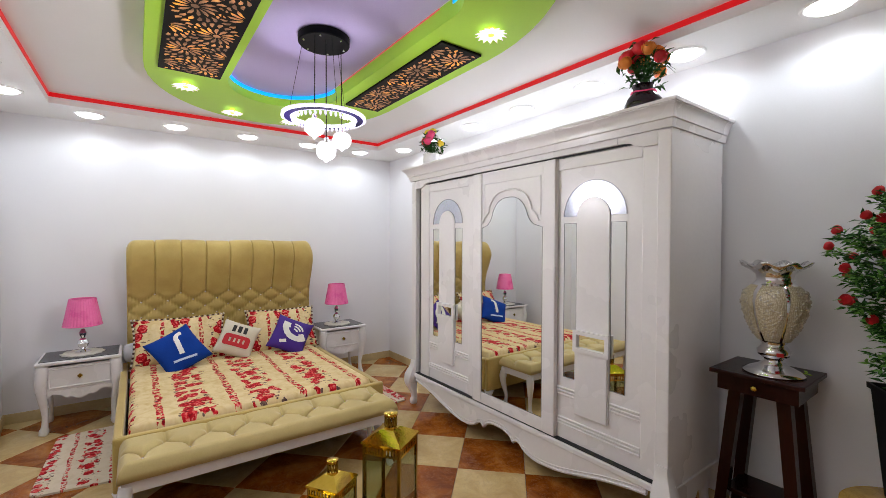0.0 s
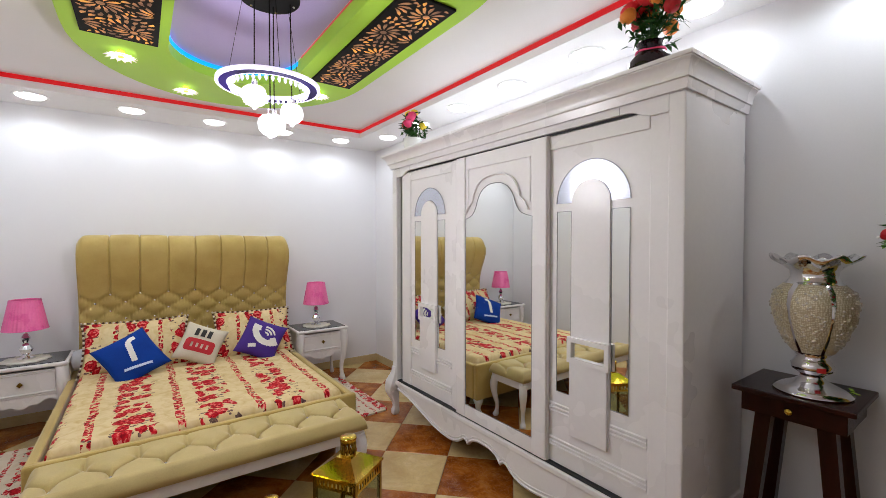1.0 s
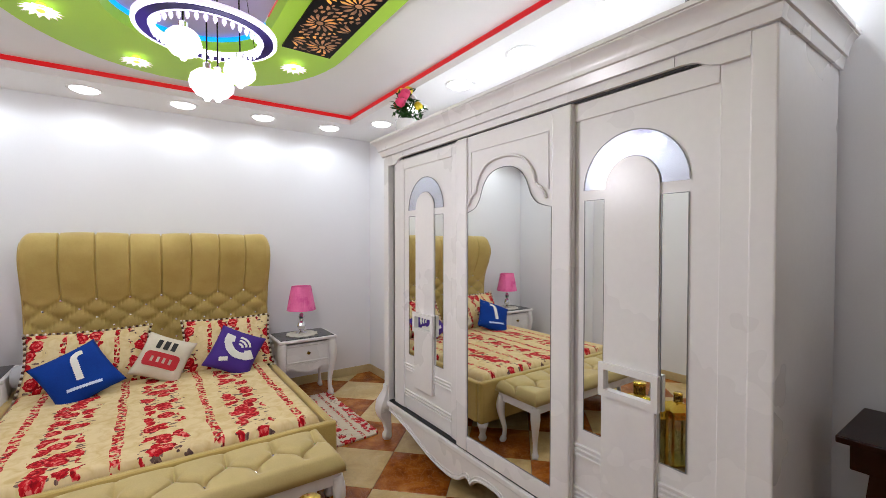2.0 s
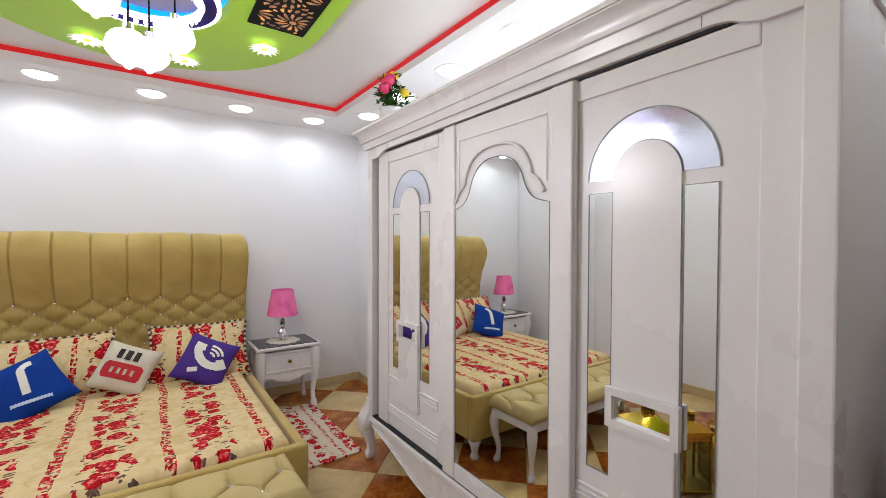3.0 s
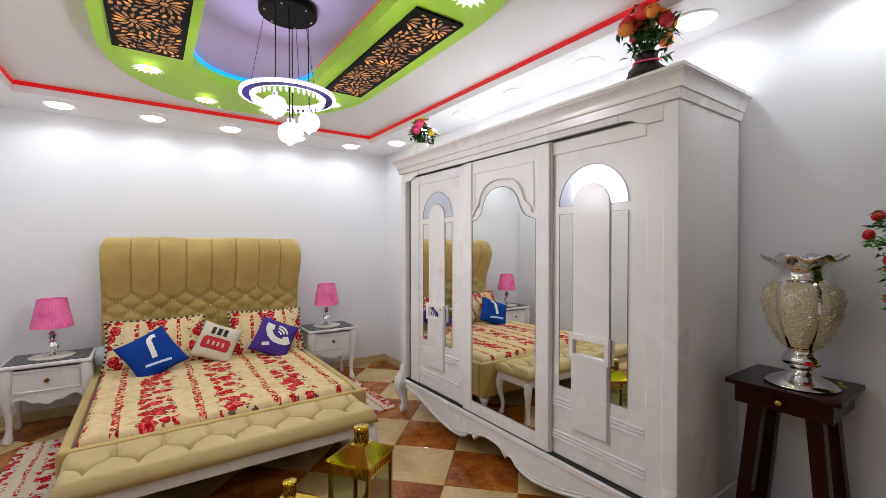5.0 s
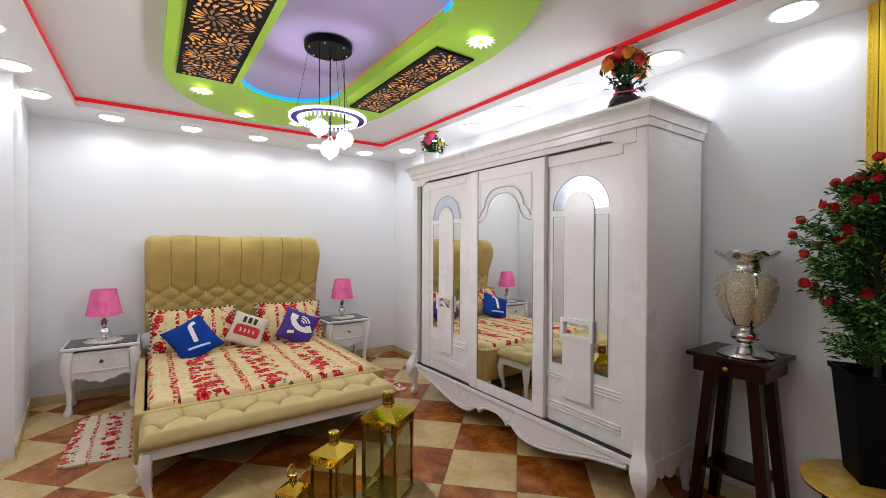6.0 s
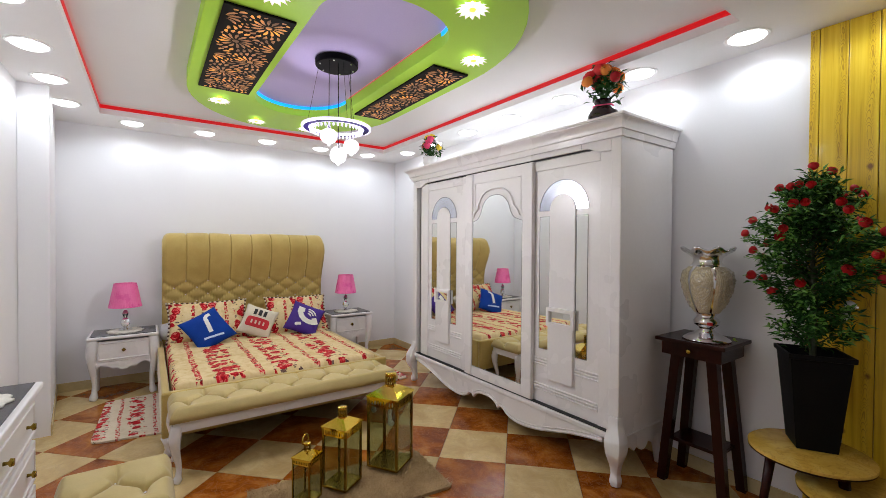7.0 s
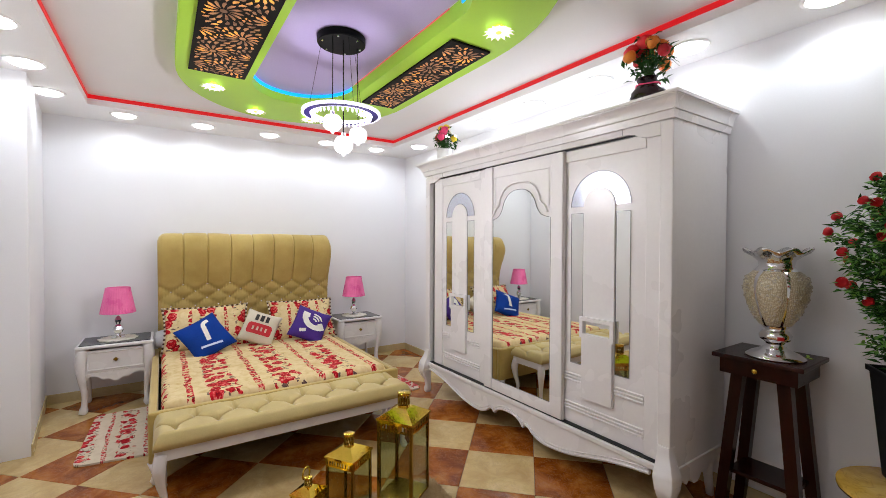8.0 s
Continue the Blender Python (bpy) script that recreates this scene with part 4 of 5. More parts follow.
pillow("floral_pillow", 0.66, 0.46, 0.075, PILLOWCLOTH, pose(1.255, 4.53, 0.635, 56, 0, -4), "cream pillow with red roses and a bobble trim", group="bed pillows", trim=POMPOM)
bol = thing("bolster", (0.0, 4.62, MZ), "grey cylindrical bolster pillow lying on the bed", "bolster")
part("cover", sweep([(-0.055, 4.63, 0.560), (-0.045, 4.63, 0.560), (0.0, 4.63, 0.560), (0.7, 4.63, 0.560)], [0.05, 0.072, 0.082, 0.082], 24), GREY_CLOTH, bol, smooth=True)

S1 = 0.375
blue = pillow("cushion", S1, S1, 0.065, BLUE_CLOTH, pose(0.33, 4.27, 0.605, 52, 0, 6) @ pose(0, 0, 0, 0, 0, 27), "square blue cushion printed with a pale hooked shape", "cushion", "printed cushions")
sq = lambda a, c, x0, x1, y0, y1: x0 < a < x1 and y0 < c < y1


def turned(fn, deg):
    ca, sa = math.cos(radians(deg)), math.sin(radians(deg))
    return lambda a, c: fn(a * ca + c * sa, -a * sa + c * ca)


print_on(blue, "print", S1, S1, 0.065, turned(lambda a, c: sq(a, c, -0.13, 0.07, -0.34, 0.44) or (0.20 < math.hypot(a - 0.25, c - 0.40) < 0.38 and a < 0.27 and c > 0.38), -14), WHITE_PRINT, "pale printed hooked shape")
print_on(blue, "print_bar", S1, S1, 0.065, turned(lambda a, c: sq(a, c, -0.46, 0.52, -0.64, -0.54), -14), PALE_PRINT, "pale blue printed bar")
S2 = 0.33
red = pillow("cushion", S2, S2, 0.065, BEIGE_CLOTH, pose(0.80, 4.36, 0.620, 60, 0, -4) @ pose(0, 0, 0, 0, 0, -24), "square beige cushion printed with a red block and black bars", "cushion", "printed cushions")
rr = lambda a, c: (max(abs(a) - 0.52, 0) ** 2 + max(abs(c + 0.22) - 0.14, 0) ** 2) < 0.19 ** 2
bars = lambda a, c: any(sq(a, c, x - 0.055, x + 0.055, -0.34, -0.10) for x in (-0.36, -0.12, 0.12, 0.36))
print_on(red, "print", S2, S2, 0.065, lambda a, c: rr(a, c) and not bars(a, c), RED_PRINT, "red rounded printed block")
print_on(red, "print_bar", S2, S2, 0.065, lambda a, c: any(sq(a, c, x - 0.10, x + 0.10, 0.26, 0.66) for x in (-0.34, -0.04, 0.26)), BLACK_PRINT, "black printed bars")
S3 = 0.35
vio = pillow("cushion", S3, S3, 0.065, PURPLE_CLOTH, pose(1.27, 4.30, 0.610, 58, 0, -8) @ pose(0, 0, 0, 0, 0, -26), "square purple cushion printed with a white curved shape", "cushion", "printed cushions")


def curl(a, c):
    r = math.hypot(a - 0.42, c - 0.36)
    ang = math.degrees(math.atan2(c - 0.36, a - 0.42)) % 360
    if 0.56 < r < 0.86 and 160 < ang < 290:
        return True
    if 0.46 < r < 0.88 and (152 < ang < 184 or 266 < ang < 298):
        return True
    return any(abs(math.hypot(a - 0.10, c - 0.02) - q) < 0.045 and 5 < math.degrees(math.atan2(c - 0.02, a - 0.10)) < 80 for q in (0.20, 0.36, 0.52))


print_on(vio, "print", S3, S3, 0.065, turned(curl, 20), WHITE_PRINT, "white curved printed shape")
print_on(vio, "print_bar", S3, S3, 0.065, turned(lambda a, c: sq(a, c, -0.62, -0.26, -0.52, -0.34), 20), WHITE_PRINT)


# ---- bench at the bed's foot, pouffe ----
def tuft_pad(x0, x1, y0, y1, z0, h, su, nx, ny, r):
    """A stuffed pad with two staggered rows of buttons, curved folds between them and short pleats to the edges."""
    ya, yb = y0 + 0.40 * (y1 - y0), y0 + 0.70 * (y1 - y0)

    def fn(u, v):
        x, y = x0 + u * (x1 - x0), y0 + v * (y1 - y0)
        d = min(x - x0, x1 - x, y - y0, y1 - y)
        k = math.sqrt(max(0.0, 1 - (1 - min(d, r) / r) ** 2))
        q = (x - x0) / su
        near = lambda c: abs((q - c + 0.5) % 1.0 - 0.5) * su
        w = min(1.0, max(0.0, (y - ya) / (yb - ya)))
        bow = 0.5 * math.sin(w * math.pi / 2)
        fold = min(near(0.5 + bow), near(0.5 - bow))
        fade = 1.0 if ya <= y <= yb else max(0.0, 1 - (ya - y if y < ya else y - yb) / 0.11)
        pit = min(math.hypot(near(0.5), y - ya), math.hypot(near(0.0), y - yb))
        dip = 0.030 * math.exp(-(fold / 0.009) ** 2) * (fade if y < yb else 0.8 * fade)
        dip += 0.020 * math.exp(-(fold / 0.040) ** 2) * fade + 0.012 * math.exp(-(pit / 0.020) ** 2)
        return (x, y, z0 + h * k + (0.014 - dip) * min(1.0, d / 0.03))
    b = sheet(nx, ny, fn)
    edges = [e for e in b.edges if e.is_boundary]
    bmesh.ops.contextual_create(b, geom=edges)
    return b


def tuft_buttons(ob, x0, x1, y0, y1, z, su):
    for share, shift in ((0.40, 0.5), (0.70, 0.0)):
        y = y0 + share * (y1 - y0)
        for i in range(int((x1 - x0) / su) + 2):
            x = x0 + (i + shift) * su
            if x0 + 0.03 < x < x1 - 0.03:
                b = bmesh.new()
                bmesh.ops.create_icosphere(b, subdivisions=1, radius=0.010, matrix=Matrix.Translation((x, y, z)))
                part("button", b, CRYSTAL, ob)


def cabriole(x, y, sx, sy, top, r=0.028):
    pts = smooth_line([(x, y, top), (x + sx * 0.012, y + sy * 0.012, top * 0.78), (x + sx * 0.006, y + sy * 0.006, top * 0.55), (x - sx * 0.010, y - sy * 0.010, top * 0.28), (x - sx * 0.004, y - sy * 0.004, top * 0.07), (x + sx * 0.008, y + sy * 0.008, 0.0)], 4)
    rad = [float(np.interp(p[2] / top, (0, 0.06, 0.12, 0.28, 0.55, 0.8, 1), (0.55, 0.75, 0.48, 0.46, 0.7, 1.0, 0.95))) * r for p in pts]
    return sweep(pts, rad, 10)


def bench(x0, x1, y0, y1, frame_z, pad_h, name, label):
    ob = thing(name, ((x0 + x1) / 2, (y0 + y1) / 2, 0), label, "bench")
    pad = part("seat", tuft_pad(x0, x1, y0, y1, frame_z, pad_h, 0.21, int((x1 - x0) / 0.005), 80, 0.05), CREAM_VELVET, ob, "tufted velvet seat pad", smooth=True)
    tuft_buttons(pad, x0, x1, y0, y1, frame_z + pad_h - 0.034, 0.21)
    i = 0.018
    part("seat_frame", box(x0 + i, x1 - i, y0 + i, y0 + i + 0.025, frame_z - 0.065, frame_z, 0.004), LACQUER, ob)
    part("seat_frame", box(x0 + i, x1 - i, y1 - i - 0.025, y1 - i, frame_z - 0.065, frame_z, 0.004), LACQUER, ob)
    part("seat_frame", box(x0 + i, x0 + i + 0.025, y0 + 0.044, y1 - 0.044, frame_z - 0.065, frame_z, 0.004), LACQUER, ob)
    part("seat_frame", box(x1 - i - 0.025, x1 - i, y0 + 0.044, y1 - 0.044, frame_z - 0.065, frame_z, 0.004), LACQUER, ob)
    for x, sx in ((x0 + 0.04, -1), (x1 - 0.04, 1)):
        for y, sy in ((y0 + 0.04, -1), (y1 - 0.04, 1)):
            part("leg", cabriole(x, y, sx, sy, frame_z - 0.03, 0.034), LACQUER, ob, "curved white leg", smooth=True)
    return ob


bench(-0.045, 1.49, 2.555, 2.955, 0.375, 0.068, "tufted_bench", "white framed bench with a tufted beige velvet seat")
bench(-0.47, -0.05, 1.55, 2.02, 0.36, 0.09, "tufted_stool", "small stool with a tufted beige velvet seat")


# ---- nightstands ----
def nightstand(cx):
    y0, y1, w = 4.515, 4.93, 0.27
    ob = thing("nightstand", (cx, (y0 + y1) / 2, 0), "white lacquered nightstand with one drawer and a dark glass top", "nightstand", "nightstands beside the bed")
    part("top", box(cx - w, cx + w, y0, y1, 0.555, 0.583, 0.008), LACQUER, ob)
    part("top_inset", box(cx - w + 0.022, cx + w - 0.022, y0 + 0.022, y1 - 0.02, 0.5825, 0.588, 0.002), SMOKE, ob, "dark glass inset")
    f = y0 + 0.035
    part("case_side", box(cx - w + 0.035, cx - w + 0.055, f + 0.01, y1 - 0.02, 0.36, 0.554, 0.002), LACQUER, ob)
    part("case_side", box(cx + w - 0.055, cx + w - 0.035, f + 0.01, y1 - 0.02, 0.36, 0.554, 0.002), LACQUER, ob)
    part("case_back", box(cx - w + 0.0555, cx + w - 0.0555, y1 - 0.035, y1 - 0.022, 0.36, 0.554), LACQUER, ob)
    part("case_bottom", box(cx - w + 0.0555, cx + w - 0.0555, f + 0.024, y1 - 0.036, 0.36, 0.375), LACQUER, ob)
    dr = part("drawer", box(cx - w + 0.057, cx + w - 0.057, f, f + 0.022, 0.345, 0.535, 0.004), LACQUER, ob)
    lo, hi = 0.368, 0.518
    part("drawer_moulding", sweep([(cx - w + 0.08, f - 0.001, lo), (cx + w - 0.08, f - 0.001, lo), (cx + w - 0.08, f - 0.001, hi), (cx - w + 0.08, f - 0.001, hi), (cx - w + 0.08, f - 0.001, lo)], 0.008, 6), LACQUER, dr)
    part("knob", moved(lathe([(0.010, 0.0), (0.008, 0.012), (0.020, 0.018), (0.018, 0.028)], 4), pose(cx, f - 0.001, 0.447, 90, 0, 0)), DARK_BRASS, dr, "small dark square knob")
    sc = smooth_line([(-0.205, 0.28), (-0.17, 0.315), (-0.12, 0.305), (-0.085, 0.275), (-0.055, 0.285), (0.0, 0.255), (0.055, 0.285), (0.085, 0.275), (0.12, 0.305), (0.17, 0.315), (0.205, 0.28)], 4)
    part("apron", slab([(cx + d, z) for d, z in sc] + [(cx + 0.205, 0.344), (cx - 0.205, 0.344)], f + 0.003, f + 0.018, "y"), LACQUER, ob, "scalloped apron")
    for sx in (-1, 1):
        part("leg", cabriole(cx + sx * (w - 0.045), f + 0.014, sx, -1, 0.55, 0.044), LACQUER, ob, "carved front leg", smooth=True)
        part("leg", cabriole(cx + sx * (w - 0.045), y1 - 0.05, sx, 1, 0.50, 0.034), LACQUER, ob, "carved back leg", smooth=True)


def table_lamp(x, y, z):
    ob = thing("table_lamp", (x, y, z), "table lamp with a pink satin shade on a crystal base", "lamp", "bedside lamps")
    part("base", lathe([(0.055, 0.0), (0.055, 0.008), (0.030, 0.016), (0.014, 0.026), (0.030, 0.045), (0.042, 0.075), (0.030, 0.105), (0.014, 0.120), (0.022, 0.140), (0.030, 0.162), (0.018, 0.185), (0.008, 0.195)], 10, (x, y, z)), CHROME, ob, "faceted crystal and chrome base")
    part("stem", lathe([(0.006, 0.19), (0.006, 0.30)], 8, (x, y, z)), CHROME, ob)
    pleat = lambda r, zz, a, k: (r + 0.0018 * math.cos(36 * a), zz)
    sh = part("shade", lathe([(0.128, 0.225), (0.132, 0.228), (0.090, 0.452), (0.086, 0.450), (0.124, 0.228)], 144, (x, y, z), None, pleat), PINK_SHADE, ob, "pleated pink satin shade", angle=60)
    part("shade_trim", sweep([(x + 0.131 * math.cos(2 * math.pi * i / 40), y + 0.131 * math.sin(2 * math.pi * i / 40), z + 0.228) for i in range(41)], 0.004, 6), PINK_SHADE, sh)
    part("shade_trim", sweep([(x + 0.090 * math.cos(2 * math.pi * i / 40), y + 0.090 * math.sin(2 * math.pi * i / 40), z + 0.451) for i in range(41)], 0.0035, 6), PINK_SHADE, sh)


def doily(x, y, z, r):
    ob = thing("lace_doily", (x, y, z), "round cream lace doily under a lamp", "doily", "doilies")
    part("cloth", lathe([(r, 0.0), (r, 0.006), (r * 0.6, 0.008), (0.01, 0.008)], 48, (x, y, z), None, lambda q, zz, a, k: (q * (1 + 0.06 * math.cos(12 * a)), zz + (0.006 * math.cos(9 * a) ** 2 if k == 1 else 0))), LACE, ob, smooth=True)


for cx, lx in ((-0.335, -0.33), (1.925, 1.92)):
    nightstand(cx)
    doily(lx, 4.72, 0.588, 0.14)
    table_lamp(lx, 4.73, 0.597)

# ---- rugs ----


def rug(name, corners, z, material, label, r=0.05):
    cx, cy = sum(c[0] for c in corners) / 4, sum(c[1] for c in corners) / 4
    ob = thing(name, (cx, cy, 0), label, "rug")
    line = []
    for i in range(4):
        p, a, c = Vector(corners[i]), Vector(corners[i - 1]), Vector(corners[(i + 1) % 4])
        d1, d2 = (a - p).normalized() * r, (c - p).normalized() * r
        for k in range(7):
            t = k / 6
            q = p + d1 * (1 - t) ** 2 + d2 * t ** 2
            line.append((q.x, q.y))
    part("mat", slab(line, 0.001, z, "z", None, 0.004), material, ob)
    return ob


rug("floral_rug", [(-0.49, 3.50), (0.02, 3.42), (0.02, 4.45), (-0.46, 4.43)], 0.014, RUGCLOTH, "small cream bedside rug with red roses")
rug("floral_rug", [(1.66, 3.52), (2.16, 3.54), (2.14, 4.62), (1.66, 4.60)], 0.014, RUGCLOTH, "small cream bedside rug with red roses")
SH = [(0.26, 1.74), (1.34, 1.62), (1.385, 2.11), (0.32, 2.24)]
shag = rug("shag_rug", SH, 0.018, SHAG, "small taupe shaggy rug under the lanterns", 0.03)
rnd = random.Random(5)
verts, faces = [], []
for _ in range(9000):
    u, v = rnd.random(), rnd.random()
    px = (1 - v) * ((1 - u) * SH[0][0] + u * SH[1][0]) + v * ((1 - u) * SH[3][0] + u * SH[2][0]) - shag.location.x
    py = (1 - v) * ((1 - u) * SH[0][1] + u * SH[1][1]) + v * ((1 - u) * SH[3][1] + u * SH[2][1]) - shag.location.y
    a, ln = rnd.uniform(0, 6.28), rnd.uniform(0.012, 0.03)
    dx, dy = math.cos(a), math.sin(a)
    k = len(verts)
    verts += [(px - dy * 0.003, py + dx * 0.003, 0.015), (px + dy * 0.003, py - dx * 0.003, 0.015), (px + dx * ln, py + dy * ln, 0.018 + rnd.uniform(0.002, 0.016))]
    faces.append((k, k + 1, k + 2))
me = bpy.data.meshes.new("yarn")
me.from_pydata(verts, [], faces)
me.materials.append(SHAG)
tf = tagged(new("yarn", me), "shaggy taupe yarn", "", "", "stuff")
tf.parent = shag


# ---- lanterns ----
def lantern(x, y, z0, side, eave, rz, name_label):
    """Tall glass lantern: base tray, corner posts, panes, pierced band, pyramid roof, chimney, ring handle."""
    ob = thing("lantern", (x, y, z0), name_label, "lantern", "brass lanterns on the shag rug", "", rz, True)
    h, s = eave - z0, side / 2
    part("base", box(-s, s, -s, s, 0.0, 0.016, 0.003), DARK_BRASS, ob)
    t = side * 0.075
    for sx in (-1, 1):
        for sy in (-1, 1):
            part("post", box(sx * s - (t if sx > 0 else 0), sx * s + (0 if sx > 0 else t), sy * s - (t if sy > 0 else 0), sy * s + (0 if sy > 0 else t), 0.0165, h, 0.001), DARK_BRASS, ob)
    band = h * 0.12
    for k in range(4):
        g = box(-s + t, s - t, -s + 0.003, -s + 0.005, 0.017, h - band)
        pane = part("pane", moved(g, pose(0, 0, 0, 0, 0, 90 * k)), GLASS, ob, "clear glass pane")
        pane.visible_shadow = False
        bnd = box(-s + t, s - t, -s + 0.001, -s + 0.006, h - band * 0.28, h)
        box(-s + t, s - t, -s + 0.001, -s + 0.006, h - band, h - band * 0.78, 0, bnd)
        n = 9
        for i in range(n):
            u = -s + t + (i + 0.5) * (side - 2 * t) / n
            box(u - side * 0.022, u + side * 0.022, -s + 0.001, -s + 0.006, h - band * 0.79, h - band * 0.27, 0, bnd)
        part("pierced_band", moved(bnd, pose(0, 0, 0, 0, 0, 90 * k)), BRASS, ob, "pierced brass band")
    o, rh = s * 1.06, side * 0.26
    cr = side * 0.17
    b = bmesh.new()
    lo = [b.verts.new((q[0] * o, q[1] * o, h)) for q in ((-1, -1), (1, -1), (1, 1), (-1, 1))]
    l2 = [b.verts.new((q[0] * o, q[1] * o, h + 0.008)) for q in ((-1, -1), (1, -1), (1, 1), (-1, 1))]
    hi = [b.verts.new((q[0] * cr, q[1] * cr, h + rh)) for q in ((-1, -1), (1, -1), (1, 1), (-1, 1))]
    for a, c in ((lo, l2), (l2, hi)):
        for i in range(4):
            b.faces.new((a[i], a[(i + 1) % 4], c[(i + 1) % 4], c[i]))
    b.faces.new(lo[::-1])
    b.faces.new(hi)
    part("roof", b, BRASS, ob, "bright brass pyramid roof")
    ch0, chh = h + rh, side * 0.38
    ch1 = part("chimney", lathe([(cr * 0.95, -0.008), (cr * 0.95, chh * 0.15)], 20, (0, 0, ch0)), BRASS, ob)
    cols = bmesh.new()
    for i in range(12):
        a = 2 * math.pi * i / 12
        sweep([(cr * 0.86 * math.cos(a), cr * 0.86 * math.sin(a), ch0 + chh * 0.14), (cr * 0.86 * math.cos(a + 0.35), cr * 0.86 * math.sin(a + 0.35), ch0 + chh * 0.8)], cr * 0.10, 5, cols)
        sweep([(cr * 0.86 * math.cos(a), cr * 0.86 * math.sin(a), ch0 + chh * 0.14), (cr * 0.86 * math.cos(a - 0.35), cr * 0.86 * math.sin(a - 0.35), ch0 + chh * 0.8)], cr * 0.10, 5, cols)
    part("lattice", cols, DARK_BRASS, ch1, "pierced brass lattice")
    part("cap", lathe([(cr * 0.95, chh * 0.79), (cr, chh * 0.85), (cr, chh * 0.97), (cr * 0.9, chh)], 20, (0, 0, ch0)), BRASS, ch1, "flat round brass cap", angle=40)
    return ob, ch0 + chh, cr


lantern(1.150, 2.050, 0.03, 0.220, 0.475, 33, "tall brass and glass lantern, empty, standing on the rug")
lantern(0.800, 1.995, 0.03, 0.167, 0.380, 33, "medium brass and glass lantern, empty, standing on the rug")
small, topz, cr = lantern(0.580, 1.955, 0.03, 0.116, 0.272, 36, "small brass and glass lantern with a ring handle")
part("ring_handle", sweep([(0.026 * math.cos(a), 0.012, topz + 0.012 + 0.030 * math.sin(a)) for a in np.linspace(-0.6, math.pi + 0.6, 20)], 0.0045, 8), BRASS, small, "brass ring handle", smooth=True)

# ---- stand and vase ----
st = thing("plant_stand", (2.58, 0.77, 0), "dark mahogany side stand with splayed legs and one drawer", "side table")
part("tabletop", box(2.410, 2.776, 0.600, 0.984, 0.880, 0.902, 0.004), MAHOGANY, st)
part("drawer_box", box(2.438, 2.750, 0.628, 0.956, 0.800, 0.8795, 0.003), MAHOGANY, st)
part("knob", moved(lathe([(0.006, 0.0), (0.006, 0.010), (0.014, 0.014), (0.014, 0.020), (0.006, 0.025)], 14), pose(2.4385, 0.794, 0.842, 0, -90, 0)), BRASS, st, "round brass knob", smooth=True)
for sx in (-1, 1):
    for sy in (-1, 1):
        part("leg", sweep([(2.596 + sx * 0.095, 0.792 + sy * 0.098, 0.80), (2.625 + sx * 0.126, 0.800 + sy * 0.172, 0.0)], [0.027, 0.024], 4, None, True), MAHOGANY, st)
part("shelf", box(2.512, 2.730, 0.654, 0.942, 0.255, 0.275, 0.003), MAHOGANY, st)

PEARL, nt, p = blank("pearl_mosaic")
pv = node(nt, "ShaderNodeTexVoronoi", Scale=150.0, Randomness=0.4)
nt.links.new(coords(nt), pv.inputs["Vector"])
nt.links.new(ramp(nt, pv.outputs["Distance"], [(0.2, (0.76, 0.70, 0.54)), (0.6, (0.44, 0.37, 0.24))]), p.inputs["Base Color"])
p.inputs["Roughness"].default_value = 0.35
bump(nt, p, pv.outputs["Distance"], -0.8, 0.004)
PEARL_BEAD = surf("pearl_bead", (0.62, 0.56, 0.46), (0.74, 0.69, 0.6), 0.2, 0.2, 20, 90, 0, 0.001, 0.4)
VX, VY, VZ = 2.562, 0.757, 0.902
vase = thing("vase", (VX, VY, VZ), "tall silver urn vase with pearl panels and a fluted rim", "vase")
lip = lambda r, z, a, k: (r * (1 + (0.06 * math.cos(8 * a) if k > 17 else 0)), z + (0.012 * math.cos(8 * a) if k in (18, 19, 20) else 0))
body = [(1.1 * q, 1.03 * w) for q, w in [(0.112, 0.0), (0.114, 0.008), (0.090, 0.022), (0.055, 0.040), (0.032, 0.060), (0.036, 0.072), (0.058, 0.088), (0.062, 0.108), (0.050, 0.128), (0.040, 0.136), (0.060, 0.160), (0.088, 0.215), (0.112, 0.290), (0.120, 0.345), (0.110, 0.390), (0.080, 0.425), (0.066, 0.445), (0.070, 0.470), (0.098, 0.502), (0.128, 0.520), (0.122, 0.524), (0.062, 0.470)]]
part("body", lathe(body, 48, (VX, VY, VZ), None, lip), CHROME, vase, "mirror-silver body", smooth=True)
br = lambda z: float(np.interp(z, [q[1] for q in body[10:17]], [q[0] for q in body[10:17]]))
for k in range(6):
    a0 = 2 * math.pi * (k + 0.15) / 6

    def fn(u, v, a0=a0):
        z = 0.163 + v * 0.270
        squeeze = 0.74 + 0.26 * math.sin(math.pi * min(1, max(0, 0.12 + v * 0.80))) ** 0.7
        a = a0 + (u - 0.5) * 2 * math.pi / 6 * 0.93 * squeeze
        r = br(z) + 0.001 + 0.007 * math.sin(math.pi * u) ** 0.5 * math.sin(math.pi * v) ** 0.3
        return (VX + r * math.cos(a), VY + r * math.sin(a), VZ + z)
    pp = part("pearl_panel", sheet(10, 16, fn), PEARL, vase, "panel set with tiny pearls", smooth=True)
    beads = bmesh.new()
    rb = random.Random(k)
    for _ in range(60):
        c = fn(rb.uniform(0.15, 0.85), rb.uniform(0.08, 0.92))
        bmesh.ops.create_icosphere(beads, subdivisions=1, radius=0.005, matrix=Matrix.Translation(c))
    tagged(part("pearl_beading", beads, PEARL_BEAD, pp, "raised pearl beads", smooth=True), kind="stuff")
STICKER_RED = surf("red_sticker", (0.6, 0.01, 0.01), (0.7, 0.02, 0.02), 0.5)
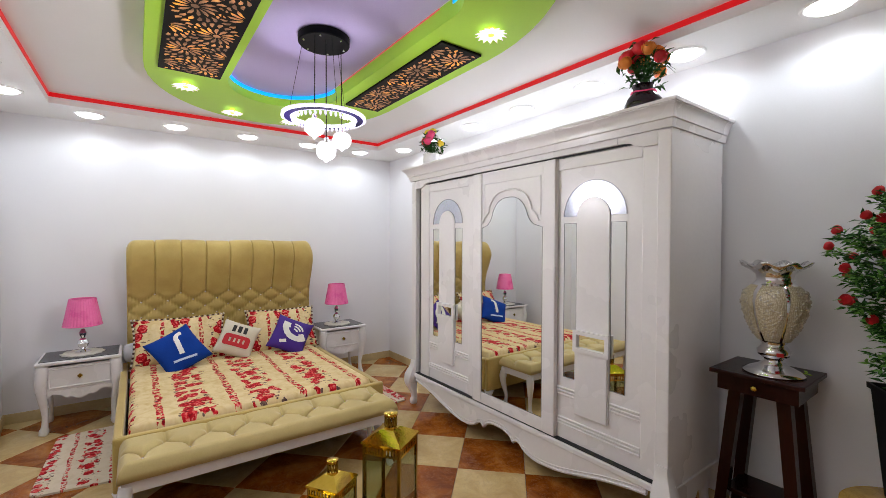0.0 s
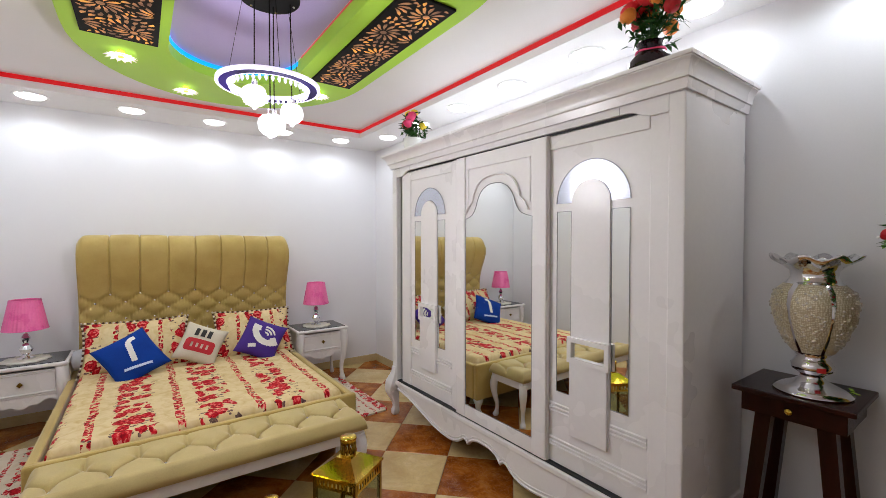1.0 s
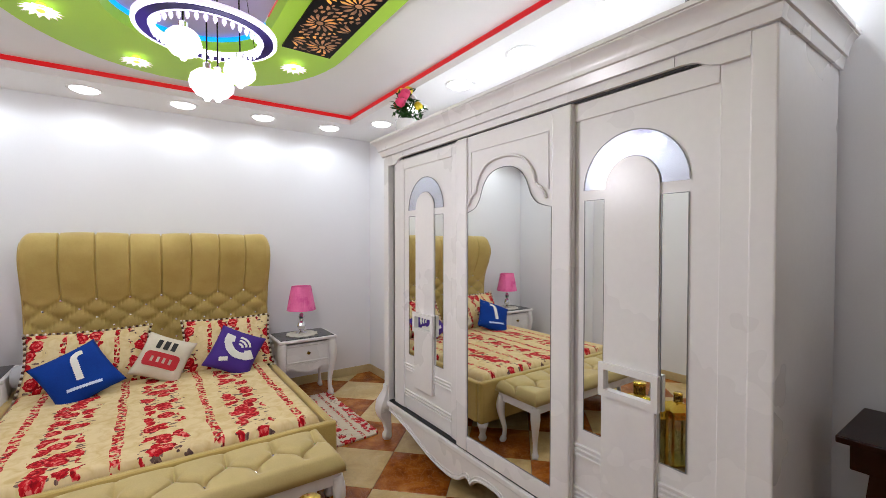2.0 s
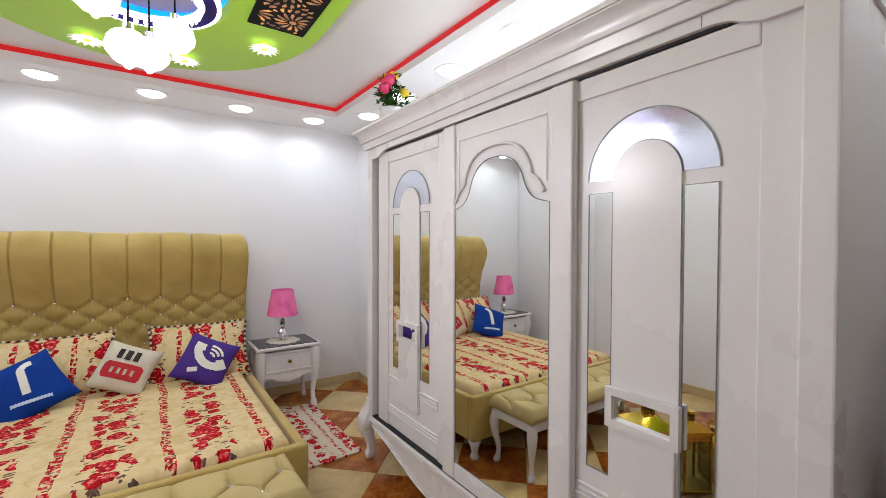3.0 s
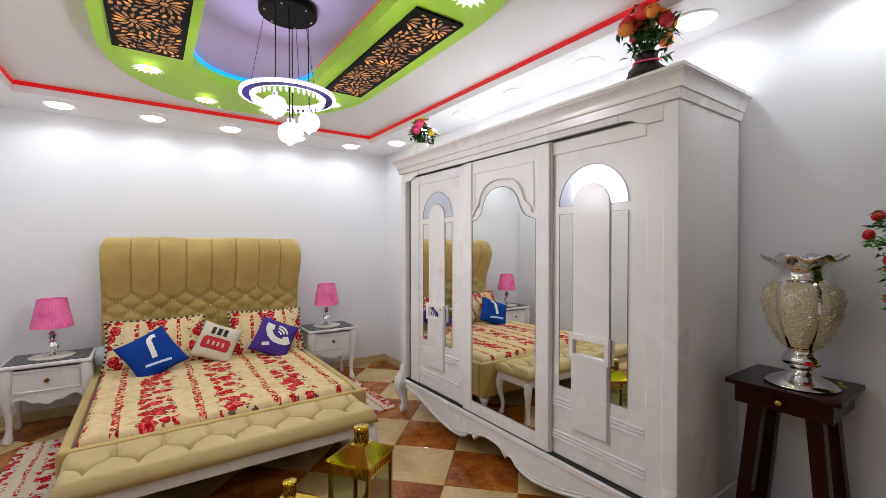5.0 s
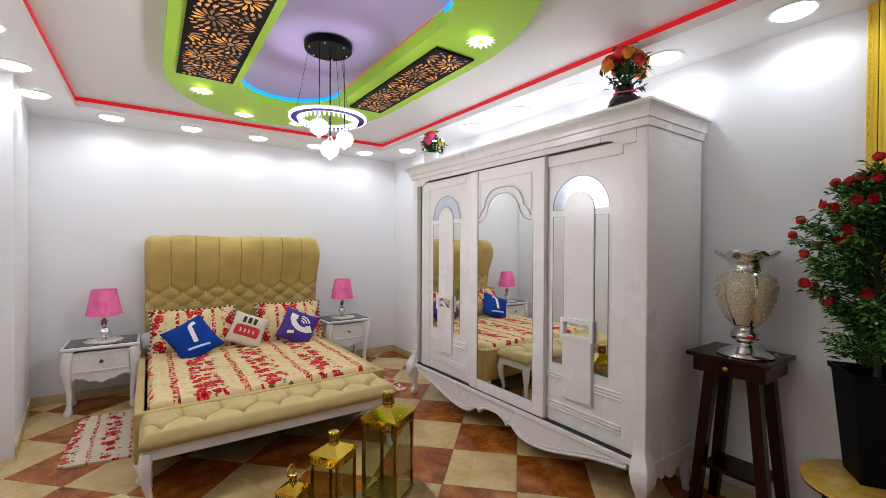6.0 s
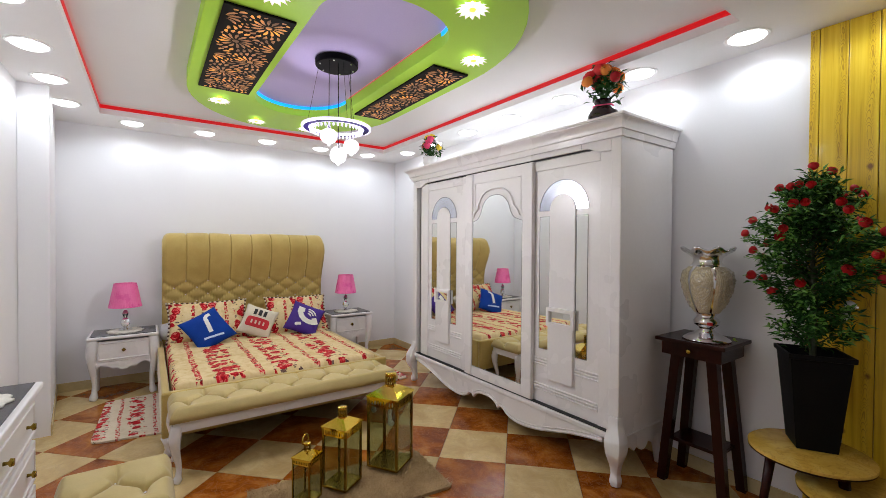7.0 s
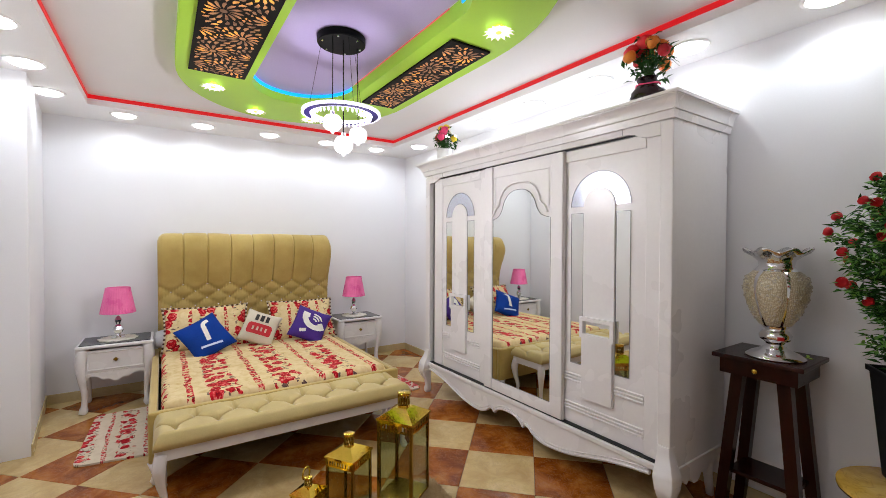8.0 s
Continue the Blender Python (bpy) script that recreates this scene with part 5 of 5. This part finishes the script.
STICKER = surf("yellow_green_sticker", (0.30, 0.55, 0.02), (0.40, 0.65, 0.04), 0.5)
part("sticker", moved(box(-0.014, 0.014, -0.001, 0.001, -0.009, 0.009), pose(VX - 0.056, VY - 0.041, VZ + 0.103, 0, 0, -52)), STICKER_RED, vase, "small red sticker")
for q, (sx, sy) in enumerate(((2.715, 0.668), (2.672, 0.650))):
    tag = thing("sticker", (sx, sy, 0.9022), "small yellow-green sticker on the stand", "sticker")
    part("paper", moved(box(-0.018, 0.018, -0.006, 0.006, 0.0, 0.001), pose(sx, sy, 0.9022, 0, 0, 20 + 30 * q)), STICKER, tag)

# ---- pine panelling ----
ys = [0.352, 0.311, 0.198, 0.085, -0.028, -0.141, -0.254, -0.367]
panelling = thing("pine_panelling", (2.765, 0.0, 0), "yellow varnished pine board panelling on the wall", "panelling", "", "structure")
for ya, yb in zip(ys, ys[1:]):
    part("board", box(2.757, X1 - 0.001, yb + 0.0015, ya - 0.0015, 0.0, BORDER - 0.002, 0.003), PINE, panelling)


# ---- nest of tables and rose tree ----
def round_table(cx, cy, z, r, label):
    ob = thing("coffee_table", (cx, cy, 0), label, "coffee table", "nest of coffee tables")
    part("tabletop", lathe([(r - 0.014, z - 0.030), (r - 0.002, z - 0.024), (r, z - 0.016)], 64, (cx, cy, 0)), MAHOGANY, ob, "dark under-edge", smooth=False)
    part("marble_top", lathe([(r, z - 0.0155), (r, z - 0.004), (r - 0.005, z)], 64, (cx, cy, 0)), MARBLE, ob, "yellow veined marble top", angle=40)
    for k in range(3):
        a = 2 * math.pi * k / 3 + 2.2
        part("leg", sweep([(cx + (r * 0.62) * math.cos(a), cy + (r * 0.62) * math.sin(a), z - 0.030), (cx + r * 0.86 * math.cos(a), cy + r * 0.86 * math.sin(a), 0.0)], [0.022, 0.014], 10), MAHOGANY, ob, smooth=True)


round_table(2.452, 0.252, 0.483, 0.238, "taller round coffee table with a yellow marble top")
round_table(2.40, 0.03, 0.385, 0.25, "lower round coffee table with a yellow marble top")

PX, PY, PZ = 2.525, 0.262, 0.484
tree = thing("rose_tree", (PX, PY, PZ), "artificial red rose bush in a tall black pot", "potted plant", "", "", 0, True)
b = bmesh.new()
levels = [(0.077, 0.0), (0.080, 0.004), (0.115, 0.436), (0.125, 0.440), (0.126, 0.462), (0.115, 0.462), (0.111, 0.41)]
loops = [[b.verts.new((sx * r, sy * r, z)) for sx, sy in ((-1, -1), (1, -1), (1, 1), (-1, 1))] for r, z in levels]
for lo, hi in zip(loops, loops[1:]):
    for i in range(4):
        b.faces.new((lo[i], lo[(i + 1) % 4], hi[(i + 1) % 4], hi[i]))
b.faces.new(loops[0][::-1])
b.faces.new(loops[-1])
part("pot", moved(b, pose(0, 0, 0, 0, 0, 30)), BLACK_POT, tree, "tall tapered square black pot")
rnd = random.Random(11)
branches = bmesh.new()
sweep([(0, 0, 0.39), (0.01, 0, 0.72), (-0.01, 0.01, 1.0), (0, 0, 1.20)], [0.014, 0.012, 0.009, 0.004], 7, branches)
tips = []
for i in range(86):
    z = 0.50 + 0.76 * ((i + rnd.random()) / 86) ** 0.72
    wide = float(np.interp(z, (0.50, 0.60, 0.66, 0.74, 0.88, 1.02, 1.14, 1.26), (0.15, 0.18, 0.13, 0.22, 0.28, 0.27, 0.17, 0.05)))
    reach = wide * (rnd.uniform(0.8, 1.05) if i % 3 else rnd.uniform(0.4, 0.75))
    a = i * 2.39996 + rnd.uniform(-0.4, 0.4)
    tip = Vector((reach * math.cos(a), reach * math.sin(a), z + rnd.uniform(0.0, 0.08)))
    # the wall side stays flat
    tip.x = min(tip.x, 0.19)
    sweep([(0, 0, z - 0.08), tuple(tip * 0.5 + Vector((0, 0, (z - 0.03) * 0.5))), tuple(tip)], [0.004, 0.003, 0.002], 5, branches)
    tips.append((tip, z))
part("stem", branches, STEM, tree, "thin branching stems")


def leaf_into(verts, faces, at, d, up, length, width):
    side = d.cross(up).normalized() * width / 2
    nrm = side.cross(d).normalized()
    k = len(verts)
    droop = nrm * length * 0.15
    verts += [tuple(at), tuple(at + d * length * 0.45 + side + droop * 0.3), tuple(at + d * length * 0.5 + droop * 0.9), tuple(at + d * length * 0.45 - side + droop * 0.3), tuple(at + d * length - droop)]
    faces += [(k, k + 1, k + 2), (k, k + 2, k + 3), (k + 1, k + 4, k + 2), (k + 2, k + 4, k + 3)]


def leaves(parent, name, material, spots, count, seed, lo=0.03, hi=0.06, spread=0.05, label="", start=0.35, narrow=1.0):
    r = random.Random(seed)
    verts, faces = [], []
    for _ in range(count):
        tip, z = spots[r.randrange(len(spots))]
        t = r.uniform(start, 1.03)
        p = Vector((tip.x * t, tip.y * t, z - 0.08 + (tip.z - z + 0.08) * t))
        p += Vector((r.gauss(0, spread), r.gauss(0, spread), r.gauss(0, spread)))
        d = Vector((tip.x + r.gauss(0, 0.2), tip.y + r.gauss(0, 0.2), r.uniform(-0.12, 0.25))).normalized()
        leaf_into(verts, faces, p, d, Vector((r.gauss(0, 0.4), r.gauss(0, 0.4), 1)).normalized(), r.uniform(lo, hi), narrow * r.uniform(0.014, 0.024))
    me = bpy.data.meshes.new(name)
    me.from_pydata(verts, [], faces)
    me.materials.append(material)
    ob = new(name, me)
    ob.parent = parent
    if label:
        ob["label"] = label
    return tagged(ob, kind="stuff")


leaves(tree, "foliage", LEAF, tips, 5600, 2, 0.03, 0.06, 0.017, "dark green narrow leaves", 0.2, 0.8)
# paler sprays only near the tips, where their colour also stands for light
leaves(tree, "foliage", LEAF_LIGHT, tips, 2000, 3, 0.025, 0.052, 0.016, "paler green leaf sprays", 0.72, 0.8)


def rose(r, seed):
    """A rosebud of wrapped petals."""
    b = bmesh.new()
    q = random.Random(seed)
    for ring, (n, rr, hh) in enumerate(((1, 0.35, 0.95), (3, 0.6, 0.9), (4, 0.85, 0.75), (5, 1.0, 0.5))):
        for i in range(n):
            a0 = 2 * math.pi * i / n + q.uniform(0, 1)
            w = 2 * math.pi / n * 1.25 if n > 1 else 2 * math.pi

            def fn(u, v, a0=a0, w=w, rr=rr, hh=hh):
                a = a0 + (u - 0.5) * w
                rad = r * rr * (0.35 + 0.65 * math.sin(math.pi * min(0.62, 0.08 + v * 0.54)))
                z = r * (-0.75 + v * (0.75 + hh * 0.9)) - 0.12 * r * (2 * u - 1) ** 2 * v
                return (rad * math.cos(a), rad * math.sin(a), z)
            sheet(6, 4, fn, b)
    return b


for i, (tip, z) in enumerate(tips):
    white = tip.z < 0.70
    if (white and i % 5) or (not white and i % 3 == 0):
        continue
    d = Vector((tip.x, tip.y, 0.12)).normalized()
    at = tip + d * 0.02 + Vector((0, 0, 0.012))
    o = part("rose", rose(rnd.uniform(0.019, 0.024), i), ROSE_WHITE if white else ROSE_RED, tree, ("small white bloom" if white else "deep red rose"), smooth=True)
    o.matrix_basis = Matrix.Translation(at) @ d.to_track_quat("Z", "Y").to_matrix().to_4x4()
for i in range(22):
    tip, z = tips[(i * 7) % len(tips)]
    out = Vector((tip.x, tip.y, 0)).normalized()
    end = tip + out * rnd.uniform(0.01, 0.05) + Vector((0, 0, rnd.uniform(-0.03, 0.05)))
    end.x = min(end.x, 0.21)
    sprig = sweep([tuple(tip * 0.8 + Vector((0, 0, z * 0.2))), tuple(end)], 0.0008, 4)
    bmesh.ops.create_icosphere(sprig, subdivisions=1, radius=0.0055, matrix=Matrix.Translation(end))
    part("bud", sprig, ROSE_WHITE, tree, "tiny white bud on a thin stem")

# ---- flowers on the wardrobe ----
def bouquet(x, y, z, pot, pot_mat, pot_label, label, blooms, seed, height, reach):
    ob = thing("flower_vase", (x, y, z), label, "flowers", "", "", 0, True)
    part("vase", lathe(pot, 28), pot_mat, ob, pot_label, smooth=True)
    r = random.Random(seed)
    spots, stems = [], bmesh.new()
    base = pot[-1][1]
    for k, (mat, lab, size) in enumerate(blooms):
        a = 2 * math.pi * k / len(blooms) * 1.618 * 2
        q = reach * math.sqrt((k + 0.5) / len(blooms))
        tip = Vector((q * math.cos(a), q * math.sin(a), base + height * (1 - 0.55 * (q / reach) ** 2) * r.uniform(0.85, 1.05)))
        sweep([(0, 0, base - 0.02), tuple(Vector((tip.x * 0.4, tip.y * 0.4, base + (tip.z - base) * 0.6))), tuple(tip)], 0.0025, 5, stems)
        spots.append((tip, base + 0.05))
        o = part("bloom", rose(size, seed * 50 + k), mat, ob, lab, smooth=True)
        d = Vector((tip.x, tip.y, 0.12)).normalized()
        o.matrix_basis = Matrix.Translation(tip) @ d.to_track_quat("Z", "Y").to_matrix().to_4x4()
    for k in range(10):
        a = r.uniform(0, 6.28)
        ln = reach * r.uniform(1.0, 1.5)
        sweep([(0, 0, base), (ln * 0.6 * math.cos(a), ln * 0.6 * math.sin(a), base + height * 0.55), (ln * math.cos(a), ln * math.sin(a), base + height * r.uniform(0.1, 0.6))], [0.002, 0.0018, 0.0006], 5, stems)
    part("stem", stems, LEAF, ob, "thin green stems and grass blades")
    leaves(ob, "foliage", LEAF, spots, 170, seed, 0.04, 0.075, 0.025, "dark green leaves")
    return ob


O, R, P, Yw, Wh = (ROSE_ORANGE, "orange rose", 0.037), (ROSE_RED, "red rose", 0.036), (ROSE_PINK, "bright pink bloom", 0.045), (ROSE_YELLOW, "yellow bloom", 0.032), (ROSE_WHITE, "white bloom", 0.026)
Sc = (ROSE_SCARLET, "scarlet bloom", 0.043)
DARK_VASE = surf("dark_glazed_vase", (0.012, 0.006, 0.010), (0.025, 0.012, 0.018), 0.15, 0, 8, 60, 0)
WHITE_POT = surf("white_ceramic", (0.70, 0.69, 0.68), (0.78, 0.77, 0.75), 0.25, 0, 8, 60, 0.05)
fv = bouquet(2.280, 1.275, 2.2275, [(0.075, 0.0), (0.085, 0.010), (0.098, 0.045), (0.092, 0.085), (0.066, 0.115), (0.055, 0.135), (0.062, 0.165)], DARK_VASE, "round dark glazed vase", "dark vase of orange, red and pink artificial roses", [Sc, Sc, Sc, O, O, Sc, O, O, R, O, R, O], 4, 0.225, 0.125)
part("ribbon", sweep([(0.061 * math.cos(a), 0.061 * math.sin(a), 0.124 + 0.004 * math.sin(3 * a)) for a in np.linspace(0, 2 * math.pi, 30)], 0.005, 6), ROSE_PINK, fv, "pink ribbon round the neck", smooth=True)
Ps = (ROSE_PINK, "pink bloom", 0.038)
bouquet(2.200, 3.20, 2.2275, [(0.050, 0.0), (0.068, 0.015), (0.074, 0.050), (0.070, 0.085), (0.076, 0.10)], WHITE_POT, "white ceramic pot", "white pot of pink and yellow artificial flowers", [Yw, Yw, Ps, Wh, Yw, Ps, Wh, Sc, Ps, Yw], 6, 0.215, 0.085)

# ---- dresser ----
dz = 0.80
dr = thing("dresser", (-0.735, 1.55, 0), "white lacquered chest of drawers with a dark glass top", "dresser")
part("top", box(-0.912, -0.548, 0.80, 2.31, dz - 0.03, dz, 0.008), LACQUER, dr)
part("top_inset", box(-0.90, -0.572, 0.825, 2.285, dz - 0.0005, dz + 0.005, 0.002), SMOKE, dr, "dark glass inset")
part("body", box(-0.905, -0.585, 0.84, 2.275, 0.14, dz - 0.031, 0.004), LACQUER, dr)
for k in range(3):
    z0 = 0.16 + k * 0.205
    for ya, yb in ((0.86, 1.54), (1.56, 2.255)):
        d = part("drawer", box(-0.586, -0.568, ya, yb, z0, z0 + 0.185, 0.005), LACQUER, dr)
        part("drawer_moulding", sweep([(-0.567, ya + 0.04, z0 + 0.03), (-0.567, yb - 0.04, z0 + 0.03), (-0.567, yb - 0.04, z0 + 0.155), (-0.567, ya + 0.04, z0 + 0.155), (-0.567, ya + 0.04, z0 + 0.03)], 0.005, 6), LACQUER, d)
        for ky in (ya + 0.17, yb - 0.17):
            part("knob", moved(lathe([(0.008, 0.0), (0.006, 0.014), (0.016, 0.020), (0.013, 0.030)], 10), pose(-0.5685, ky, z0 + 0.093, 0, 90, 0)), DARK_BRASS, d, "dark metal knob", smooth=True)
for y in (0.90, 2.215):
    for x in (-0.87, -0.62):
        part("leg", cabriole(x, y, 1 if x > -0.7 else -1, 1 if y > 1.5 else -1, 0.16, 0.034), LACQUER, dr, smooth=True)
doily(-0.74, 2.02, dz + 0.005, 0.14)
sp = thing("twig_ornament", (-0.815, 2.17, dz + 0.005), "small dark artificial plant standing on the dresser", "ornament", "", "", 0, True)
part("pot", lathe([(0.022, 0.0), (0.030, 0.04), (0.028, 0.045)], 16), BLACK_POT, sp, smooth=True)
leaves(sp, "foliage", LEAF, [(Vector((0.05 * math.cos(k), 0.05 * math.sin(k), 0.12 + 0.01 * k)), 0.10) for k in range(7)], 110, 9, 0.03, 0.05, 0.012, "small dark leaves")

# ---- floor tiles ----
TS, K = 0.45, 0.45 * 0.70711


def tile_mesh(name, material):
    b = box(-TS / 2 + 0.0015, TS / 2 - 0.0015, -TS / 2 + 0.0015, TS / 2 - 0.0015, -0.012, 0.0)
    bmesh.ops.bevel(b, geom=[e for e in b.edges if all(v.co.z > -0.001 for v in e.verts)], offset=0.0015, segments=1, affect="EDGES")
    me = bpy.data.meshes.new(name)
    b.to_mesh(me)
    b.free()
    me.materials.append(material)
    return me


CREAM_ME, BROWN_ME = tile_mesh("tile_cream", TILE_CREAM), tile_mesh("tile_brown", TILE_BROWN)
floor_ob = bpy.data.objects["floor"]
def cut_tile(me, x, y):
    """A copy of the tile cut off where it meets the walls."""
    b = bmesh.new()
    b.from_mesh(me)
    m = pose(x, y, 0, 0, 0, 45)
    back = m.inverted()
    for at, n in (((X0, 0, 0), (-1, 0, 0)), ((X1, 0, 0), (1, 0, 0)), ((0, Y0, 0), (0, -1, 0)), ((0, Y1, 0), (0, 1, 0))):
        cut = bmesh.ops.bisect_plane(b, geom=list(b.verts) + list(b.edges) + list(b.faces), plane_co=back @ Vector(at), plane_no=back.to_3x3() @ Vector(n), clear_outer=True)
        rim = [e for e in cut["geom_cut"] if isinstance(e, bmesh.types.BMEdge)]
        if rim:
            bmesh.ops.holes_fill(b, edges=rim)
    if not b.faces:
        b.free()
        return None
    out = bpy.data.meshes.new("tile_cut")
    b.to_mesh(out)
    b.free()
    out.materials.append(me.materials[0])
    return out


for i in range(-14, 15):
    for j in range(-14, 15):
        x, y = 1.80 + K * (i + j), 1.968 + K * (j - i)
        if X0 - 0.31 < x < X1 + 0.31 and Y0 - 0.31 < y < Y1 + 0.31:
            me = CREAM_ME if (i + j) % 2 == 0 else BROWN_ME
            if not (X0 + 0.319 < x < X1 - 0.319 and Y0 + 0.319 < y < Y1 - 0.319):
                me = cut_tile(me, x, y)
            if me is None:
                continue
            t = new("tile", me)
            t.parent = floor_ob
            t.matrix_basis = pose(x, y, 0, 0, 0, 45)
